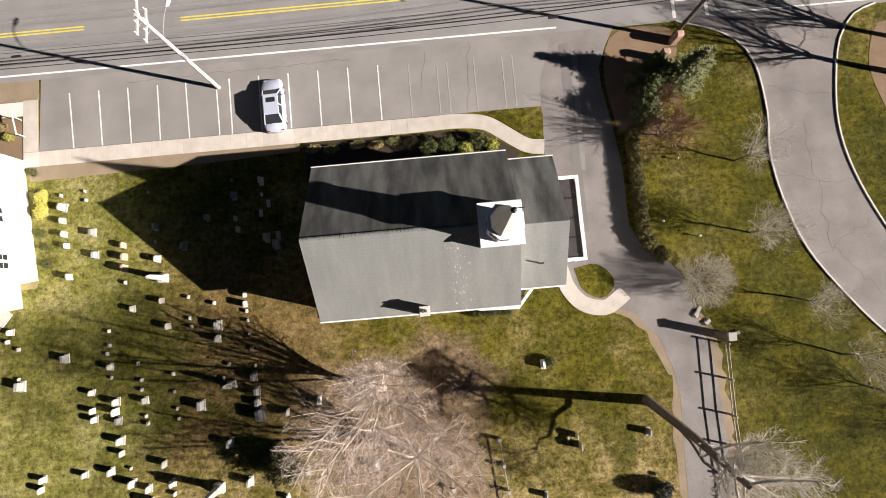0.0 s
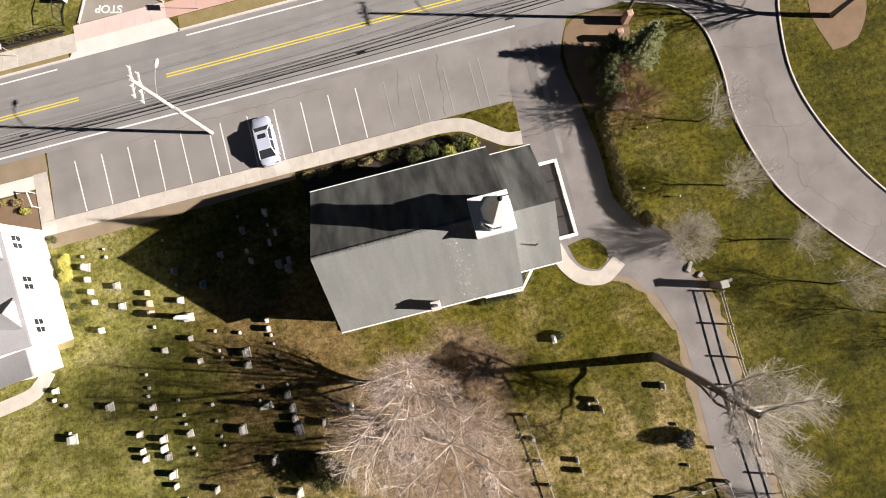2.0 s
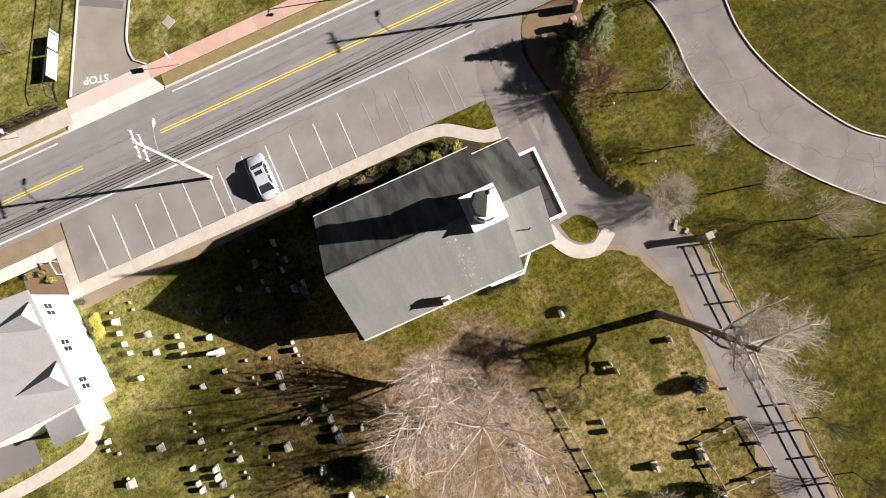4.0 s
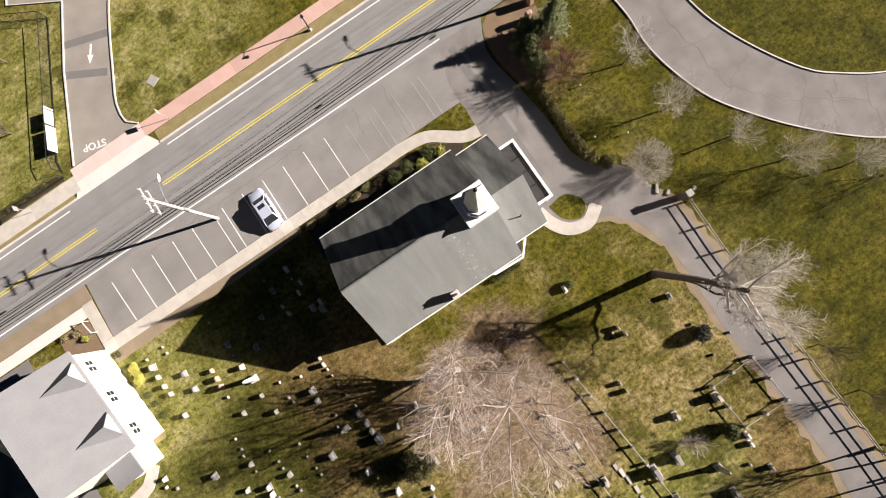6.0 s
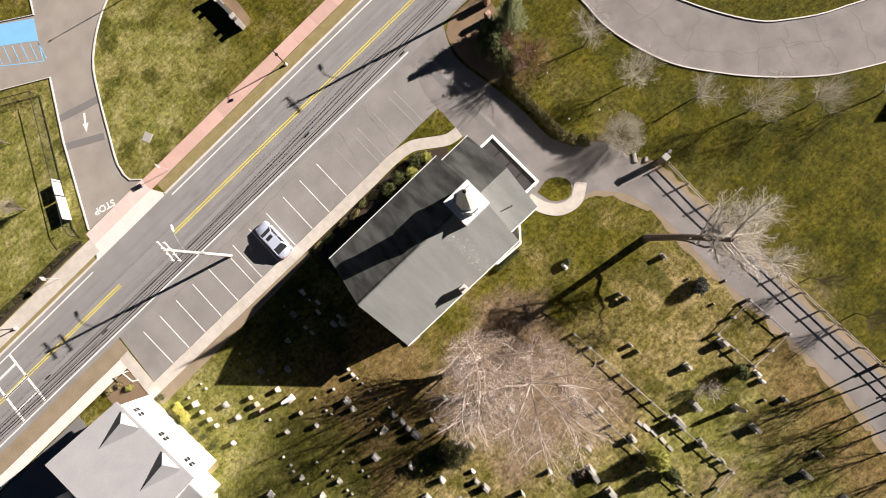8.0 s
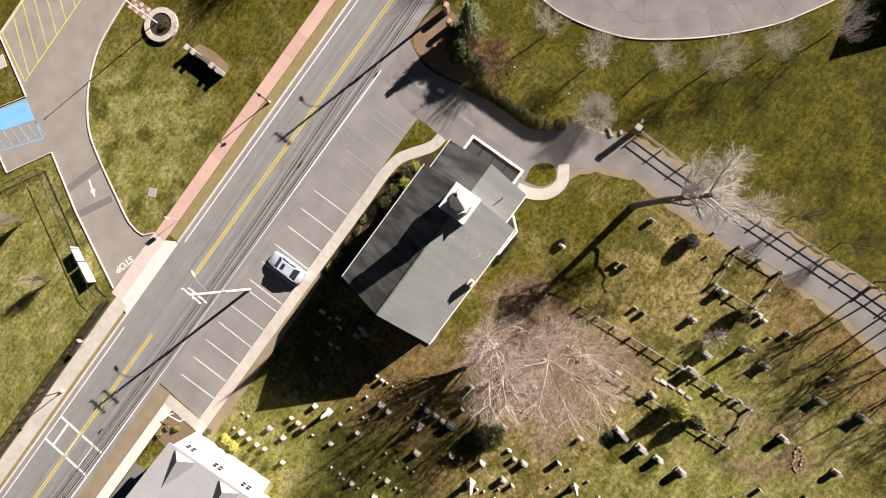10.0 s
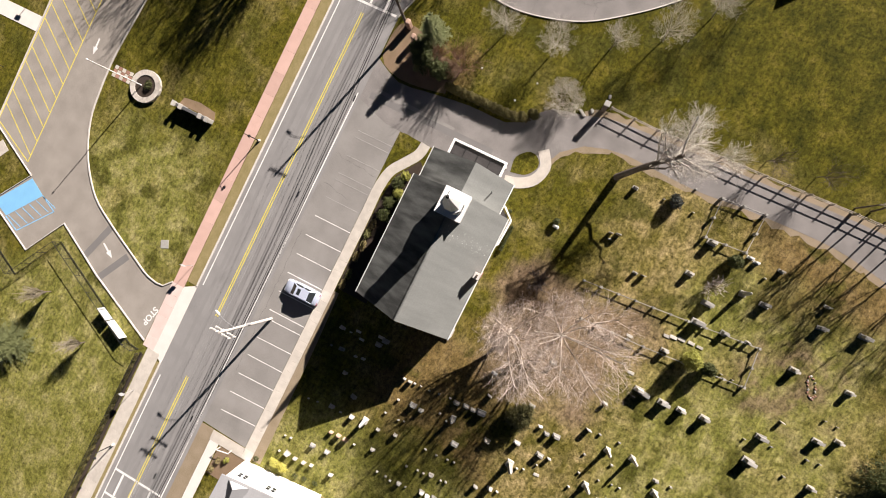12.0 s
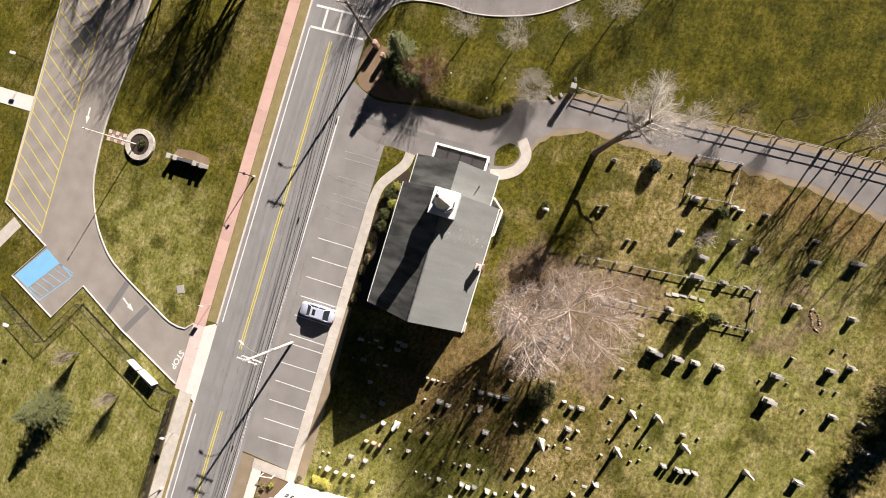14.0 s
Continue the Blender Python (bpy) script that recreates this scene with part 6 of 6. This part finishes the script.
east = bpy.data.objects["east_road"]
for q in ((34.0, 4.0, 40.2, 3.0), (36.8, 8.5, 37.4, -2.5), (37.4, -2.5, 42.0, -7.5), (42.0, -7.5, 50, -12.8), (40.5, -9.6, 44.2, -5.4), (43.0, -12.2, 46.2, -7.4), (46.4, -15.0, 48.6, -9.0), (36.0, -3.2, 41.6, -0.4), (34.2, 12.0, 40.0, 10.5), (44.4, -8.0, 46.0, -10.6), (49.5, -16.5, 52, -11)):
    crack(east, *q)
for q in ((4.0, 14.5, 4.6, 18.0), (8.0, 12.2, 8.6, 18.4), (-22, 17.6, -2, 17.9)):
    crack(lot, *q, w=0.025, z=0.018, wiggle=0.15)
strip("asphalt_patch", 16.9, 17.5, 16.9, 0.6, 0.8, PATCH, drive, 0.021, 0.0)
strip("asphalt_patch", 17.8, 17.0, 17.4, 6.0, 0.5, LOT, drive, 0.0205, 0.0)
# Darker strips: wheel tracks, with the overhead wires' shadows painted in.
for y, w in ((20.6, 0.5), (21.9, 0.45), (24.1, 0.45), (25.4, 0.45)):
    strip("wheel_track", -60, y, 60, y, w, mat("worn_shaded_track", (0.256, 0.247, 0.244), (0.195, 0.188, 0.186), 0.85, scale=0.4, fine=20) if y == 20.6 else bpy.data.materials["worn_shaded_track"], road, 0.0115, 0.0)

bm = bmesh.new()
ribbon(bm, [Vector((6.4, 64.7, 0)), Vector((6.2, 90, 0))], 2.2, -0.05, 0.05)
setting("lot_walk", bm, PALE, "pale concrete walk leading away from the parking bays", "walk")
bm = bmesh.new()
ribbon(bm, [Vector((-10.6, 61.6, 0)), Vector((-24, 70, 0))], 1.8, -0.05, 0.05)
setting("lot_walk", bm, CONCRETE, "pinkish concrete walk leading away from the parking bays", "walk")
flat("bare_strip", [(-35.5, 12.4), (-31.6, 11.2), (-31.6, 15.2), (-35.5, 15.2)], MUD, "patch of bare earth and dry stems beside the house", "earth strip", 0.017)
for k, (x, y) in enumerate([(-33.2, 14.4), (-32.6, 13.4), (-34.6, 14.7)]):
    shrub("low_shrub", (x, y, 0), 220 + k, [(0, 0, 0.3, 0.55, 0.45, 0.4)], 420, 0.06, LEAF_GOLD if k == 1 else bpy.data.materials["straw_turf"], "low dry shrub beside the house corner", "shrubs by the house")
hand_rail = thing("hand_rail", (-31.5, 14.2, 0), "short white handrail beside the house steps", "handrail", turn=12)
for s in (-0.8, 0.8):
    part("post", boxed(-0.03, 0.03, s - 0.03, s + 0.03, 0, 0.9), WHITE, hand_rail)
part("rail", boxed(-0.05, 0.05, -0.9, 0.9, 0.9, 0.97, 0.01), WHITE, hand_rail)

# ---------------------------------------------------------------- tufts on the lawns
def tufts(count, seed):
    """Places for tufts of grass: everywhere on the lawns, off the paving and the buildings."""
    r = np.random.default_rng(seed)
    x, y = r.uniform(-62, 62, count), r.uniform(-58, 66, count)
    w_edge = np.interp(-y, [-18.6, -7, 0, 5, 6.6, 8.8, 13.6, 60], [14, 14, 14, 15, 20, 22, 23.0, 22.5])
    e_edge = np.interp(-y, [-19, -11, -5, 1, 3, 7, 12, 60], [21.5, 22.5, 22.4, 22.5, 25, 26.5, 27.5, 27.6])
    inner = np.interp(-y, [-18, -16, -14, -6, -2, 2.4, 6.5, 10, 13.4, 15.6, 18.6, 21], [29, 32, 33.2, 33.2, 33.8, 35.2, 37.8, 40.5, 44, 47, 53, 62])
    outer = np.interp(-y, [-17.8, -12, -8, -4, 0.6, 5, 7.3, 10.2, 13.2], [43, 40.5, 40.1, 40.7, 42.4, 44.8, 47, 51.6, 60.5])
    yard = (y < np.where(x < -7, 9.3, 5.8)) & (x < w_edge - 0.3) & ~((x > -4.9) & (x < 16) & (y > -5.3)) & ~((x < -30) & (y > -5)) & ~((x < -39) & (y > -6))
    lawn = (y < 18) & (x > e_edge) & (x < inner - 0.3) & ((y < 8) | (x > 27))
    park = (y < 17) & (x > outer + 0.3) & ~((x > 43) & (x < 48.5) & (y > 9))
    drive_e = np.interp(y, [30.6, 34, 37.4, 42.6, 46, 49.2, 51.2], [-16, -16.6, -15.1, -12.6, -10.5, -6.5, -2])
    north = (y > 30.8) & (y < np.interp(x, [-16, -2.4, 7, 45], [51, 50.5, 51.4, 50])) & (x > drive_e + 0.3) & (np.hypot(x - 5.3, y - 45.8) > 2.4) & ~((x > 4.4) & (x < 6.8) & (y > 34.8))
    field = (y > 31) & (x < np.interp(y, [30.7, 41, 48.4, 52, 60], [-25.2, -20.7, -17.5, -22.6, -19])) & ~((y > 48) & (x > -22.4))
    keep = yard | lawn | park | north | field
    return x[keep], y[keep], r


tx, ty, r = tufts(170000, 5)
count = len(tx)
size = r.uniform(0.05, 0.13, count) * (0.7 + 0.6 * r.random(count))
turn = r.uniform(0, 6.283, count)
verts = np.zeros((count, 6, 3))
for j in range(2):
    a = turn + 1.4 * j
    dx, dy = np.cos(a) * size, np.sin(a) * size
    lean = r.normal(0, 0.5, (2, count)) * size
    verts[:, 3 * j] = np.stack([tx - dx, ty - dy, np.zeros(count)], -1)
    verts[:, 3 * j + 1] = np.stack([tx + dx, ty + dy, np.zeros(count)], -1)
    verts[:, 3 * j + 2] = np.stack([tx + lean[0], ty + lean[1], size * r.uniform(0.05, 0.22, count)], -1)
me = bpy.data.meshes.new("grass_tufts")
me.vertices.add(count * 6)
me.vertices.foreach_set("co", verts.ravel())
me.loops.add(count * 6)
me.loops.foreach_set("vertex_index", np.arange(count * 6, dtype=np.int32))
me.polygons.add(count * 2)
me.polygons.foreach_set("loop_start", np.arange(0, count * 6, 3, dtype=np.int32))
me.update(calc_edges=True)
me.materials.append(TURF)
tagged(new("grass_tufts", me), "uneven tufts of spring grass on the lawns", "grass", kind="stuff")
